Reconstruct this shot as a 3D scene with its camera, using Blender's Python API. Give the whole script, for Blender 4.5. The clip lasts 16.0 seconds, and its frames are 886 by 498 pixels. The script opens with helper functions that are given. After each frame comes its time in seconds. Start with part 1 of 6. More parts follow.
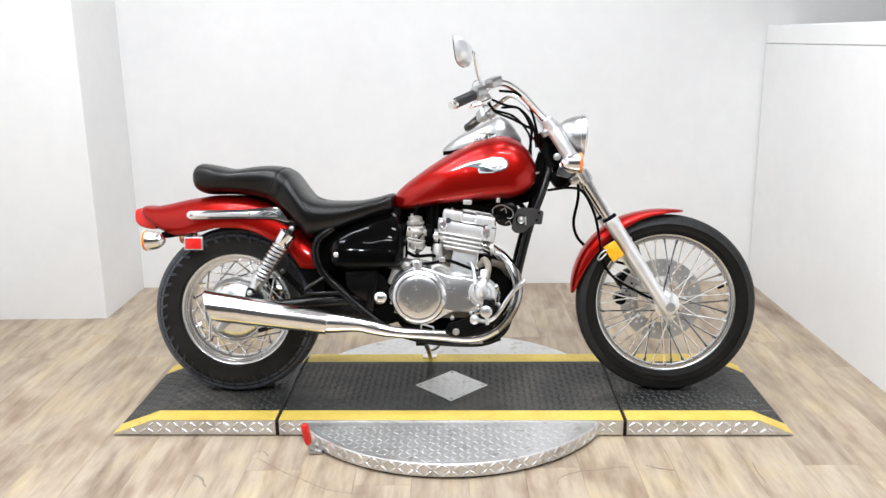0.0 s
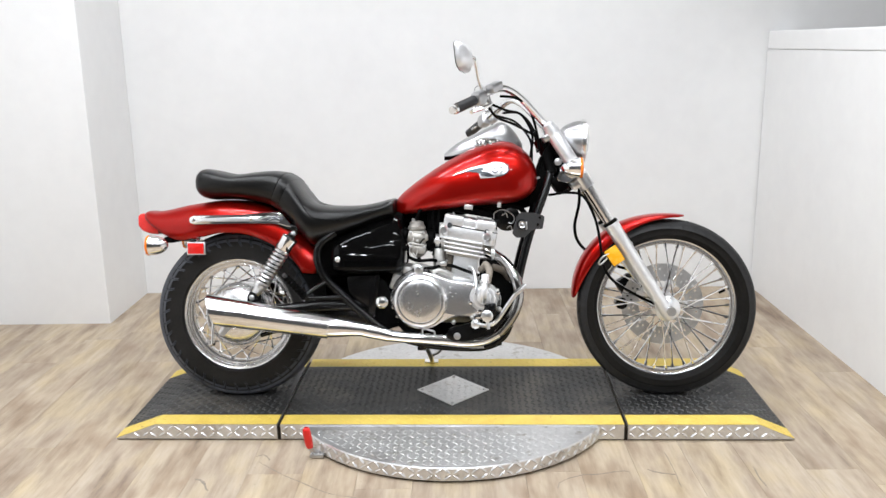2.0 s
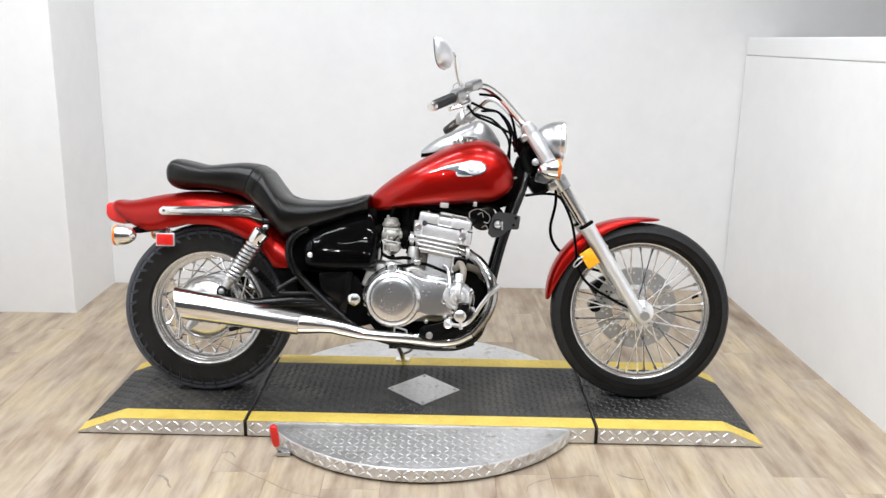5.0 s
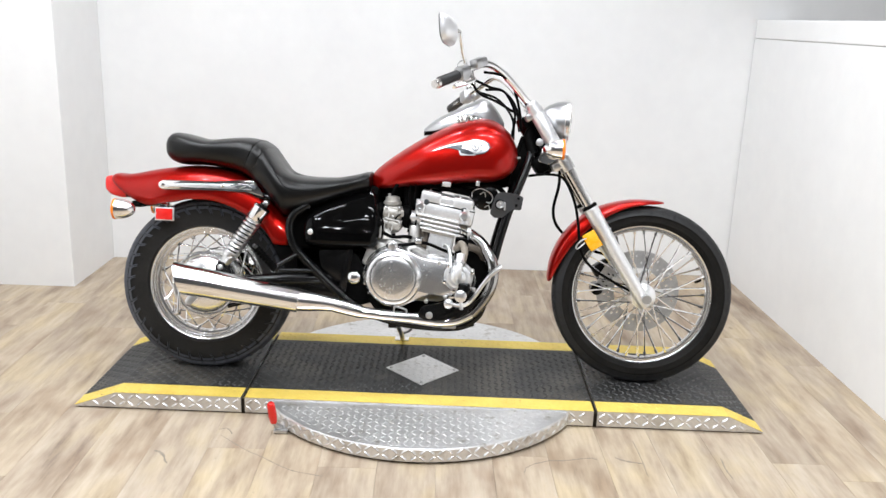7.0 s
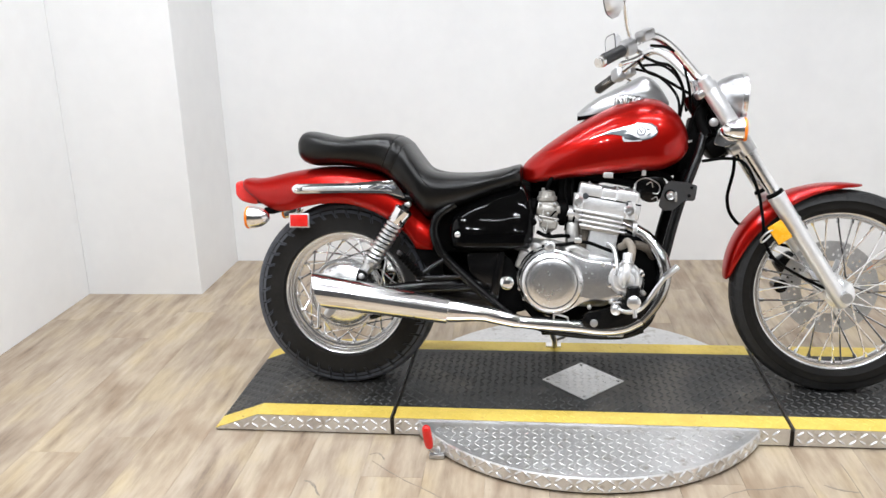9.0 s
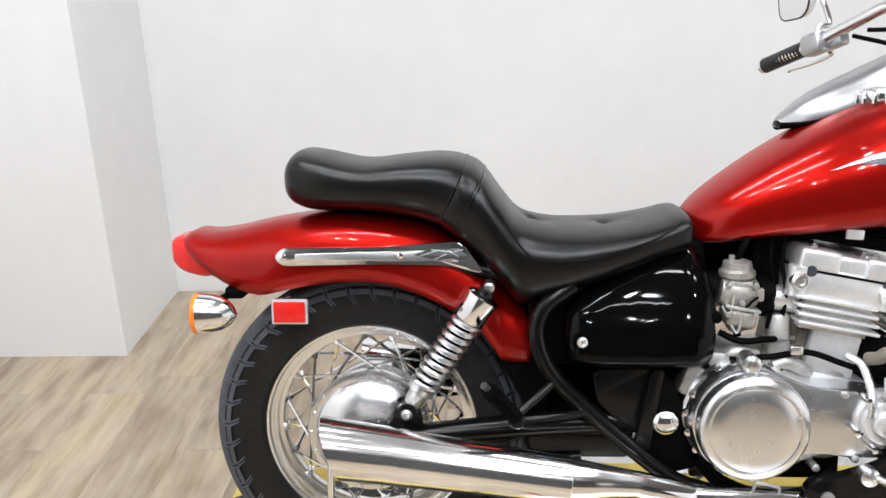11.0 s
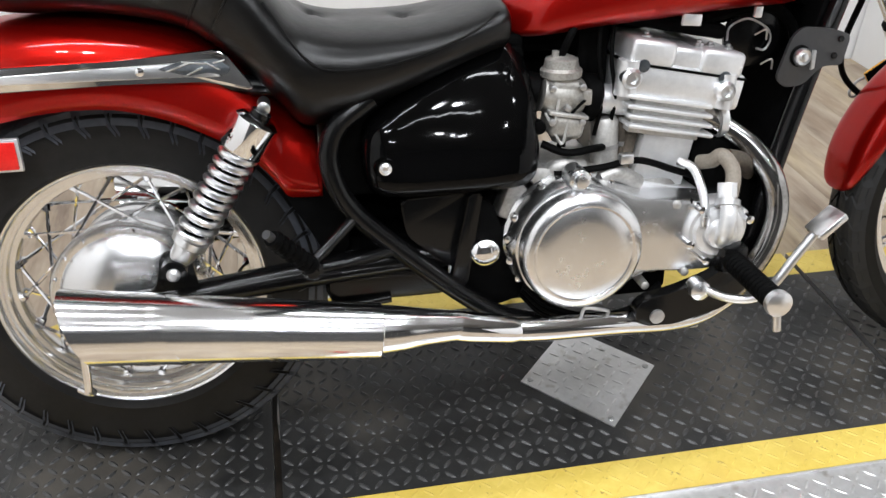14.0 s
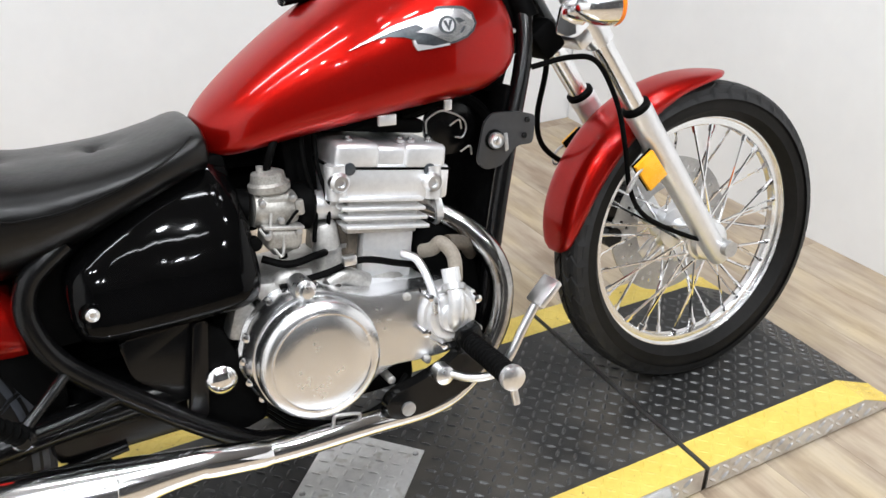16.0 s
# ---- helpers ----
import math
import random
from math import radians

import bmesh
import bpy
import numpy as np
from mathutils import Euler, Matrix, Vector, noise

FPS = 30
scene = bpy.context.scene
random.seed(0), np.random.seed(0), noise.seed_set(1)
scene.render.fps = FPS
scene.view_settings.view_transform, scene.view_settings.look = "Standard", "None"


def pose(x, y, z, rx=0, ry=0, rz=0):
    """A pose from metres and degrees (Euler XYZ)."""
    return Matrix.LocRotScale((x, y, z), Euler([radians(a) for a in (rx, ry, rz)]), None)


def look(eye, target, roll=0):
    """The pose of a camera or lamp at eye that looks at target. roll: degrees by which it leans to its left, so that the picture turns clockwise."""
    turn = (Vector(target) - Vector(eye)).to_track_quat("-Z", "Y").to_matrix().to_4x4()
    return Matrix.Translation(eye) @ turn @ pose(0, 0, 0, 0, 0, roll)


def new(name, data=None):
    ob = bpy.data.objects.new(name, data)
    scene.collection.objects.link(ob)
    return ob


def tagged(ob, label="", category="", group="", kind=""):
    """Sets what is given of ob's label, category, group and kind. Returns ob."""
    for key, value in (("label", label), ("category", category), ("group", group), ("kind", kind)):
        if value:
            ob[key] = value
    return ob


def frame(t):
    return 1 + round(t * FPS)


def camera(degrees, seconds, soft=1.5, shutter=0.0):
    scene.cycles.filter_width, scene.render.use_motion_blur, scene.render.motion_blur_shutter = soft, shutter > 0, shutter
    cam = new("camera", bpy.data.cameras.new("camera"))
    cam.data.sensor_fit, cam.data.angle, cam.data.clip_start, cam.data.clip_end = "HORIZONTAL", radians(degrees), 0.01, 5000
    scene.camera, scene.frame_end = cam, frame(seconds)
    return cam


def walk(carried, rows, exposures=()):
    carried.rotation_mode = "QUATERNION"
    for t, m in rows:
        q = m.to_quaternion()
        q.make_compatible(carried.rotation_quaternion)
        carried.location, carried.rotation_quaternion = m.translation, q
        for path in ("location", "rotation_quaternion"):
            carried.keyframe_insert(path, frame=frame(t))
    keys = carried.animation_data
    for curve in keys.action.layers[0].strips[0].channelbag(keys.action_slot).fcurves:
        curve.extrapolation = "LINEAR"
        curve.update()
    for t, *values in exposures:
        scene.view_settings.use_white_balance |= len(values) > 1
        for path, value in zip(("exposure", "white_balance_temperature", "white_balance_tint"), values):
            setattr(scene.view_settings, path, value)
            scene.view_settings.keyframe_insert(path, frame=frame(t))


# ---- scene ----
cam = camera(55.2, 16.0)
PATH = [
    (0, (0.004, -3.095, 1.351), (-0.012, -1.155, 0.865), -0.8),
    (0.5, (0.009, -3.102, 1.354), (-0.023, -1.156, 0.89), -0.5),
    (1, (0.021, -3.1, 1.351), (-0.008, -1.159, 0.87), -0.8),
    (1.5, (0.019, -3.105, 1.351), (-0.008, -1.161, 0.88), -0.9),
    (2, (0.015, -3.107, 1.347), (-0.011, -1.163, 0.876), -0.9),
    (2.5, (-0.002, -3.103, 1.348), (-0.015, -1.159, 0.882), -0.9),
    (3, (0.015, -3.099, 1.348), (0.005, -1.154, 0.881), -0.3),
    (5.5, (0.01, -3.061, 1.351), (0.049, -1.124, 0.854), 1.2),
    (6, (0.0, -3.052, 1.346), (0.027, -1.122, 0.821), 1.5),
    (6.5, (0.005, -3.05, 1.341), (0.036, -1.118, 0.825), 1.6),
    (7, (0.013, -3.047, 1.338), (0.047, -1.118, 0.813), 2.1),
    (7.5, (0.016, -3.054, 1.331), (0.052, -1.122, 0.813), 1.8),
    (8, (-0.037, -3.053, 1.336), (-0.054, -1.125, 0.802), 1.1),
    (8.5, (-0.116, -2.951, 1.33), (-0.22, -1.045, 0.733), -1.9),
    (9, (-0.193, -2.748, 1.321), (-0.383, -0.84, 0.753), -1.8),
    (9.5, (-0.292, -2.438, 1.328), (-0.537, -0.529, 0.783), -1.5),
    (9.7, (-0.332, -2.3, 1.323), (-0.586, -0.404, 0.742), -1.5),
    (11.8, (-0.674, -1.243, 1.269), (-0.639, 0.558, 0.4), -1.0),
    (12, (-0.674, -1.215, 1.267), (-0.683, 0.537, 0.303), -0.7),
    (12.5, (-0.67, -1.201, 1.221), (-0.696, 0.452, 0.096), 0.8),
    (13, (-0.656, -1.206, 1.184), (-0.653, 0.366, -0.053), 1.5),
    (13.5, (-0.616, -1.223, 1.184), (-0.462, 0.384, 0.002), 2.3),
    (14, (-0.561, -1.238, 1.188), (-0.185, 0.378, 0.071), 1.4),
    (14.5, (-0.531, -1.239, 1.199), (0.026, 0.345, 0.113), 1.4),
    (15, (-0.49, -1.239, 1.205), (0.253, 0.292, 0.154), 0.3),
    (15.5, (-0.474, -1.24, 1.201), (0.33, 0.272, 0.169), 0.2),
    (16, (-0.462, -1.233, 1.225), (0.402, 0.295, 0.267), 0.3),
]
EXPOSURES = [(0.0, 0.0), (1.0, -0.04), (2.0, -0.09), (3.0, -0.15), (4.2, -0.13), (5.5, -0.04), (7.0, 0.03), (8.5, 0.0), (9.5, -0.09), (12.0, -0.1), (13.0, -0.2), (14.0, -0.22), (15.0, -0.12), (16.0, -0.06)]
walk(cam, [(t, look(eye, target, roll)) for t, eye, target, roll in PATH], EXPOSURES)

# ---- light ----
world = bpy.data.worlds.new("room_world")
scene.world = world
world.use_nodes = True
world.node_tree.nodes["Background"].inputs[0].default_value = (0.9, 0.95, 1.0, 1)
world.node_tree.nodes["Background"].inputs[1].default_value = 0.3


def ceiling_lamp(x, y, sx, sy, watts, disk=False):
    data = bpy.data.lights.new("ceiling_lamp", "AREA")
    data.shape = "DISK" if disk else "RECTANGLE"
    data.size, data.size_y, data.energy = sx, sy, watts
    data.color = (0.921, 0.956, 1.006)
    lamp = new("lamp_glow", data)
    lamp.matrix_world = pose(x, y, 2.93)
    return lamp


TUBES = [(-1.2, 0.28, 22.5), (0.75, 0.28, 22.5), (-1.2, -0.8, 20.5), (0.75, -0.8, 20.5), (-0.1, -2.1, 13)]
SPOTS = [(-1.5, -1.6), (-1.25, -1.75), (0.0, -1.6), (0.25, -1.75), (1.3, -1.6), (-1.2, -3.2), (-0.95, -3.4), (0.2, -3.2), (0.45, -3.4), (1.4, -3.3)]
for lx, ly, watts in TUBES:
    ceiling_lamp(lx, ly, 1.2, 0.06, watts)
for lx, ly in SPOTS:
    ceiling_lamp(lx, ly, 0.13, 0.13, 13, True)


# ---- materials ----
def material(name, colour, rough=0.5, metal=0.0, coat=0.0, spec=0.5):
    m = bpy.data.materials.new(name)
    m.use_nodes = True
    b = m.node_tree.nodes["Principled BSDF"]
    b.inputs["Base Color"].default_value = (*colour, 1)
    b.inputs["Roughness"].default_value = rough
    b.inputs["Metallic"].default_value = metal
    b.inputs["Coat Weight"].default_value = coat
    b.inputs["Coat Roughness"].default_value = 0.03
    b.inputs["Specular IOR Level"].default_value = spec
    return m


def node(m, kind, **settings):
    n = m.node_tree.nodes.new(kind)
    for key, value in settings.items():
        n.inputs[key].default_value = value
    return n


def link(m, a, b):
    m.node_tree.links.new(a, b)


def coords(m, scale=(1, 1, 1)):
    tc = node(m, "ShaderNodeTexCoord")
    mp = node(m, "ShaderNodeMapping")
    mp.inputs["Scale"].default_value = scale
    link(m, tc.outputs["Object"], mp.inputs["Vector"])
    return mp.outputs["Vector"]


def ramp_colours(m, fac, stops):
    r = node(m, "ShaderNodeValToRGB")
    while len(r.color_ramp.elements) < len(stops):
        r.color_ramp.elements.new(0.5)
    for e, (p, c) in zip(r.color_ramp.elements, stops):
        e.position, e.color = p, (*c, 1)
    link(m, fac, r.inputs["Fac"])
    return r.outputs["Color"]


def noise_of(m, vector, scale, detail=4.0, rough=0.55):
    n = node(m, "ShaderNodeTexNoise", Scale=scale, Detail=detail, Roughness=rough)
    link(m, vector, n.inputs["Vector"])
    return n.outputs["Fac"]


def bump(m, height, strength=0.2, distance=0.002):
    b = node(m, "ShaderNodeBump", Strength=strength, Distance=distance)
    link(m, height, b.inputs["Height"])
    link(m, b.outputs["Normal"], m.node_tree.nodes["Principled BSDF"].inputs["Normal"])


def worn(m, scale, dark, light, rough_low, rough_high, bump_scale=0.0, bump_strength=0.1, stretch=(1, 1, 1)):
    """Two scales of variation in colour and gloss, with fine relief."""
    b = m.node_tree.nodes["Principled BSDF"]
    v = coords(m, stretch)
    big = noise_of(m, v, scale, 5.0)
    fine = noise_of(m, v, scale * 9, 3.0)
    mix = node(m, "ShaderNodeMath")
    mix.operation = "MULTIPLY_ADD"
    link(m, fine, mix.inputs[0])
    mix.inputs[1].default_value = 0.4
    half = node(m, "ShaderNodeMath")
    half.operation = "MULTIPLY"
    half.inputs[1].default_value = 0.6
    link(m, big, half.inputs[0])
    link(m, half.outputs[0], mix.inputs[2])
    link(m, ramp_colours(m, mix.outputs[0], [(0.3, dark), (0.7, light)]), b.inputs["Base Color"])
    r = node(m, "ShaderNodeMapRange")
    r.inputs["To Min"].default_value, r.inputs["To Max"].default_value = rough_low, rough_high
    link(m, mix.outputs[0], r.inputs["Value"])
    link(m, r.outputs["Result"], b.inputs["Roughness"])
    if bump_scale:
        bump(m, noise_of(m, v, bump_scale, 3.0), bump_strength)
    return m


def paint_red():
    m = material("candy_red_paint", (0.45, 0.006, 0.004), 0.3, 0.72, 0.5)
    m.node_tree.nodes["Principled BSDF"].inputs["Specular Tint"].default_value = (1.0, 0.12, 0.08, 1)
    v = coords(m)
    flake = noise_of(m, v, 900, 1.0)
    big = noise_of(m, v, 3, 2.0)
    c = ramp_colours(m, flake, [(0.3, (0.31, 0.0045, 0.0028)), (0.75, (0.42, 0.0075, 0.0048))])
    link(m, c, m.node_tree.nodes["Principled BSDF"].inputs["Base Color"])
    r = node(m, "ShaderNodeMapRange")
    r.inputs["To Min"].default_value, r.inputs["To Max"].default_value = 0.26, 0.36
    link(m, big, r.inputs["Value"])
    link(m, r.outputs["Result"], m.node_tree.nodes["Principled BSDF"].inputs["Roughness"])
    return m


def plank_material():
    m = material("vinyl_plank", (0.5, 0.4, 0.28), 0.5, spec=0.28)
    b = m.node_tree.nodes["Principled BSDF"]
    info = node(m, "ShaderNodeObjectInfo")
    tc = node(m, "ShaderNodeTexCoord")
    shift = node(m, "ShaderNodeVectorMath")
    shift.operation = "MULTIPLY_ADD"
    link(m, info.outputs["Random"], shift.inputs[0])
    shift.inputs[1].default_value = (37.0, 61.0, 11.0)
    link(m, tc.outputs["Object"], shift.inputs[2])
    mp = node(m, "ShaderNodeMapping")
    mp.inputs["Scale"].default_value = (17, 2.6, 1)
    link(m, shift.outputs[0], mp.inputs["Vector"])
    streak = noise_of(m, mp.outputs["Vector"], 1.0, 6.0, 0.62)
    mp2 = node(m, "ShaderNodeMapping")
    mp2.inputs["Scale"].default_value = (60, 5, 1)
    link(m, shift.outputs[0], mp2.inputs["Vector"])
    grain = noise_of(m, mp2.outputs["Vector"], 1.0, 4.0)
    base = ramp_colours(m, streak, [(0.28, (0.258, 0.205, 0.162)), (0.40, (0.396, 0.328, 0.257)), (0.54, (0.497, 0.424, 0.336)), (0.75, (0.58, 0.52, 0.437))])
    tone = ramp_colours(m, info.outputs["Random"], [(0.0, (0.88, 0.865, 0.85)), (0.5, (0.97, 0.96, 0.95)), (1.0, (1.0, 0.975, 0.91))])
    mul = node(m, "ShaderNodeMixRGB")
    mul.blend_type = "MULTIPLY"
    mul.inputs[0].default_value = 1.0
    link(m, base, mul.inputs[1])
    link(m, tone, mul.inputs[2])
    gr = ramp_colours(m, grain, [(0.3, (0.88, 0.87, 0.86)), (0.6, (1, 1, 1))])
    mul2 = node(m, "ShaderNodeMixRGB")
    mul2.blend_type = "MULTIPLY"
    mul2.inputs[0].default_value = 1.0
    link(m, mul.outputs[0], mul2.inputs[1])
    link(m, gr, mul2.inputs[2])
    # broad warm and grey blotches along the board
    mp4 = node(m, "ShaderNodeMapping")
    mp4.inputs["Scale"].default_value = (7, 3.2, 1)
    link(m, shift.outputs[0], mp4.inputs["Vector"])
    blotch = noise_of(m, mp4.outputs["Vector"], 1.0, 3.0, 0.5)
    bl = ramp_colours(m, blotch, [(0.30, (0.74, 0.67, 0.62)), (0.5, (0.98, 0.96, 0.94)), (0.68, (1.05, 1.01, 0.88))])
    mul4 = node(m, "ShaderNodeMixRGB")
    mul4.blend_type = "MULTIPLY"
    mul4.inputs[0].default_value = 1.0
    link(m, mul2.outputs[0], mul4.inputs[1])
    link(m, bl, mul4.inputs[2])
    # dark knots here and there
    knot = node(m, "ShaderNodeTexVoronoi", Scale=2.4)
    mp3 = node(m, "ShaderNodeMapping")
    mp3.inputs["Scale"].default_value = (1.6, 0.8, 1)
    link(m, shift.outputs[0], mp3.inputs["Vector"])
    link(m, mp3.outputs["Vector"], knot.inputs["Vector"])
    kc = ramp_colours(m, knot.outputs["Distance"], [(0.0, (0.35, 0.3, 0.27)), (0.05, (1, 1, 1))])
    mul3 = node(m, "ShaderNodeMixRGB")
    mul3.blend_type = "MULTIPLY"
    mul3.inputs[0].default_value = 0.8
    link(m, mul4.outputs[0], mul3.inputs[1])
    link(m, kc, mul3.inputs[2])
    link(m, mul3.outputs[0], b.inputs["Base Color"])
    bump(m, grain, 0.08, 0.001)
    return m


SATIN_CHROME = worn(material("worn_chrome", (0.9, 0.9, 0.9), 0.12, 1.0), 7, (0.86, 0.86, 0.865), (0.95, 0.95, 0.95), 0.09, 0.2)
CASE_METAL = worn(material("brushed_engine_cover", (0.72, 0.73, 0.74), 0.3, 1.0), 11, (0.80, 0.805, 0.815), (0.93, 0.935, 0.945), 0.20, 0.32, 180, 0.03)
RED = paint_red()
RIM_CHROME = worn(material("hazed_chrome", (0.9, 0.9, 0.9), 0.2, 1.0), 9, (0.84, 0.845, 0.85), (0.93, 0.93, 0.935), 0.17, 0.27)
# chrome for the header pipe, mottled from dark to mid grey
MOTTLED_CHROME = worn(material("dark_mottled_chrome", (0.5, 0.49, 0.48), 0.12, 1.0), 16, (0.20, 0.195, 0.19), (0.62, 0.61, 0.60), 0.08, 0.2)
GREY_SATIN = worn(material("grey_satin_paint", (0.07, 0.07, 0.072), 0.4), 14, (0.026, 0.026, 0.027), (0.042, 0.042, 0.044), 0.36, 0.46, 300, 0.04)
CARB = worn(material("grimy_carburettor_alloy", (0.4, 0.38, 0.34), 0.5, 0.7), 30, (0.24, 0.225, 0.20), (0.60, 0.585, 0.55), 0.38, 0.58, 300, 0.12)
BADGE_METAL = worn(material("bright_badge_metal", (0.85, 0.85, 0.86), 0.25, 1.0), 40, (0.72, 0.725, 0.735), (0.92, 0.92, 0.93), 0.18, 0.32)
SLIDER = worn(material("satin_aluminium", (0.85, 0.85, 0.86), 0.4, 0.75), 12, (0.80, 0.805, 0.815), (0.90, 0.905, 0.91), 0.34, 0.46, 260, 0.03)
BRUSHED = worn(material("dull_chrome", (0.9, 0.9, 0.9), 0.2, 1.0), 5, (0.47, 0.475, 0.485), (0.56, 0.56, 0.57), 0.28, 0.38)
CHROME = worn(material("chrome", (0.85, 0.86, 0.88), 0.06, 1.0), 6, (0.86, 0.865, 0.88), (0.95, 0.95, 0.96), 0.03, 0.10)
POLISHED = worn(material("polished_aluminium", (0.75, 0.76, 0.78), 0.2, 1.0), 9, (0.82, 0.83, 0.845), (0.94, 0.945, 0.955), 0.22, 0.36, 160, 0.02)
CAST = worn(material("cast_aluminium", (0.62, 0.63, 0.64), 0.42, 0.7), 14, (0.74, 0.745, 0.755), (0.92, 0.925, 0.93), 0.30, 0.46, 420, 0.1)
DULL = worn(material("stained_aluminium", (0.4, 0.39, 0.37), 0.5, 0.8), 22, (0.36, 0.35, 0.33), (0.72, 0.71, 0.69), 0.4, 0.62, 300, 0.15)
BLACK_GLOSS = worn(material("black_gloss_paint", (0.006, 0.006, 0.007), 0.06, 0.0, 0.0, 0.14), 5, (0.001, 0.001, 0.0011), (0.002, 0.002, 0.0021), 0.03, 0.07)
BLACK_SATIN = worn(material("black_satin_paint", (0.02, 0.02, 0.021), 0.3, spec=0.3), 12, (0.0015, 0.0015, 0.0016), (0.005, 0.005, 0.0052), 0.16, 0.28)
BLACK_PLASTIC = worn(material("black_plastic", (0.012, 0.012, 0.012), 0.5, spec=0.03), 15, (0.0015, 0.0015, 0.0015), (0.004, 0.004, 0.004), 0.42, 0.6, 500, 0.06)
LEATHER = worn(material("black_leather", (0.006, 0.006, 0.006), 0.3, spec=0.40), 7, (0.0006, 0.0006, 0.0007), (0.0020, 0.0019, 0.0019), 0.25, 0.39)
crease = node(LEATHER, "ShaderNodeMath")
crease.operation = "MULTIPLY_ADD"
link(LEATHER, noise_of(LEATHER, coords(LEATHER), 330, 3.0), crease.inputs[0])
crease.inputs[1].default_value = 0.06
link(LEATHER, noise_of(LEATHER, coords(LEATHER, (1.0, 0.5, 1.5)), 26, 5.0, 0.6), crease.inputs[2])
bump(LEATHER, crease.outputs[0], 0.36, 0.004)
GRIP_RUBBER = worn(material("grip_rubber", (0.02, 0.02, 0.02), 0.5), 15, (0.010, 0.010, 0.0105), (0.024, 0.024, 0.025), 0.36, 0.5, 500, 0.06)
RUBBER = worn(material("tyre_rubber", (0.022, 0.022, 0.023), 0.62, spec=0.18), 9, (0.003, 0.0029, 0.0028), (0.012, 0.0108, 0.0096), 0.48, 0.68, 260, 0.12)
RUBBER_DUSTY = worn(material("dusty_tyre_rubber", (0.03, 0.03, 0.03), 0.62, spec=0.3), 9, (0.004, 0.0038, 0.0036), (0.015, 0.0138, 0.0128), 0.48, 0.68, 260, 0.12)
TREAD = worn(material("tread_rubber", (0.05, 0.052, 0.058), 0.6), 9, (0.004, 0.004, 0.0043), (0.014, 0.0142, 0.015), 0.5, 0.7, 200, 0.15)
# blue-grey base: dust, with the pale room's reflection painted in
TREAD_REAR = worn(material("dusty_sheen_tread_rubber", (0.08, 0.085, 0.1), 0.6), 9, (0.034, 0.037, 0.045), (0.085, 0.092, 0.110), 0.5, 0.7, 200, 0.15)
AMBER = material("amber_plastic", (0.9, 0.22, 0.01), 0.22, 0.0, 0.5)
AMBER_BRIGHT = worn(material("amber_reflector", (0.95, 0.36, 0.01), 0.25), 40, (0.95, 0.40, 0.012), (1.0, 0.52, 0.03), 0.2, 0.35, 300, 0.3)
RED_LENS = worn(material("red_lens", (0.75, 0.02, 0.015), 0.18), 40, (0.65, 0.012, 0.01), (0.85, 0.03, 0.025), 0.12, 0.25, 300, 0.25)
SILVER = worn(material("bright_silver_plate", (0.85, 0.85, 0.86), 0.3, 0.7), 30, (0.78, 0.78, 0.8), (0.9, 0.9, 0.91), 0.25, 0.4)
GREY_BADGE = worn(material("smoked_metal", (0.08, 0.09, 0.1), 0.3, 0.6), 30, (0.05, 0.06, 0.07), (0.13, 0.14, 0.15), 0.25, 0.4)
WALL_WHITE = worn(material("white_wall_paint", (0.84, 0.84, 0.84), 0.55), 1.3, (0.80, 0.80, 0.80), (0.86, 0.86, 0.855), 0.45, 0.62, 160, 0.05)
# unseen walls: dark colour stands in for unlit space, keeps reflections black
DARK_WALL = worn(material("unlit_room_wall", (0.06, 0.06, 0.06), 0.7), 1.5, (0.075, 0.075, 0.076), (0.10, 0.10, 0.10), 0.6, 0.8, 120, 0.05)
FITTING = material("white_enamel", (0.8, 0.8, 0.8), 0.4)
CEIL_GREY = worn(material("grey_ceiling_paint", (0.15, 0.15, 0.15), 0.8), 2, (0.32, 0.32, 0.32), (0.38, 0.38, 0.376), 0.7, 0.9, 120, 0.06)
WOOD = plank_material()
CRACK = worn(material("grey_scuff", (0.1, 0.08, 0.06), 0.8), 60, (0.18, 0.155, 0.125), (0.36, 0.31, 0.25), 0.7, 0.9)
JOINT = worn(material("grimy_black_rubber", (0.01, 0.01, 0.01), 0.6, spec=0.15), 30, (0.004, 0.004, 0.004), (0.03, 0.022, 0.015), 0.5, 0.7)
GAP = material("dark_joint", (0.42, 0.36, 0.28), 0.9)
PLATE = worn(material("tread_plate_aluminium", (0.7, 0.71, 0.72), 0.36, 0.9), 8, (0.6, 0.6, 0.6), (0.84, 0.84, 0.84), 0.28, 0.5, 90, 0.06)
GRIP_COAT = worn(material("black_grip_coating", (0.045, 0.046, 0.047), 0.62, spec=0.4), 5, (0.009, 0.0092, 0.0094), (0.036, 0.0355, 0.034), 0.38, 0.55, 220, 0.2)
GRIP_WORN = worn(material("worn_grip_lug", (0.14, 0.14, 0.14), 0.36, spec=0.6), 9, (0.013, 0.013, 0.0135), (0.062, 0.062, 0.062), 0.26, 0.42)
YELLOW = worn(material("yellow_floor_paint", (0.8, 0.55, 0.03), 0.45), 10, (0.64, 0.46, 0.075), (0.80, 0.61, 0.14), 0.36, 0.6, 150, 0.1)


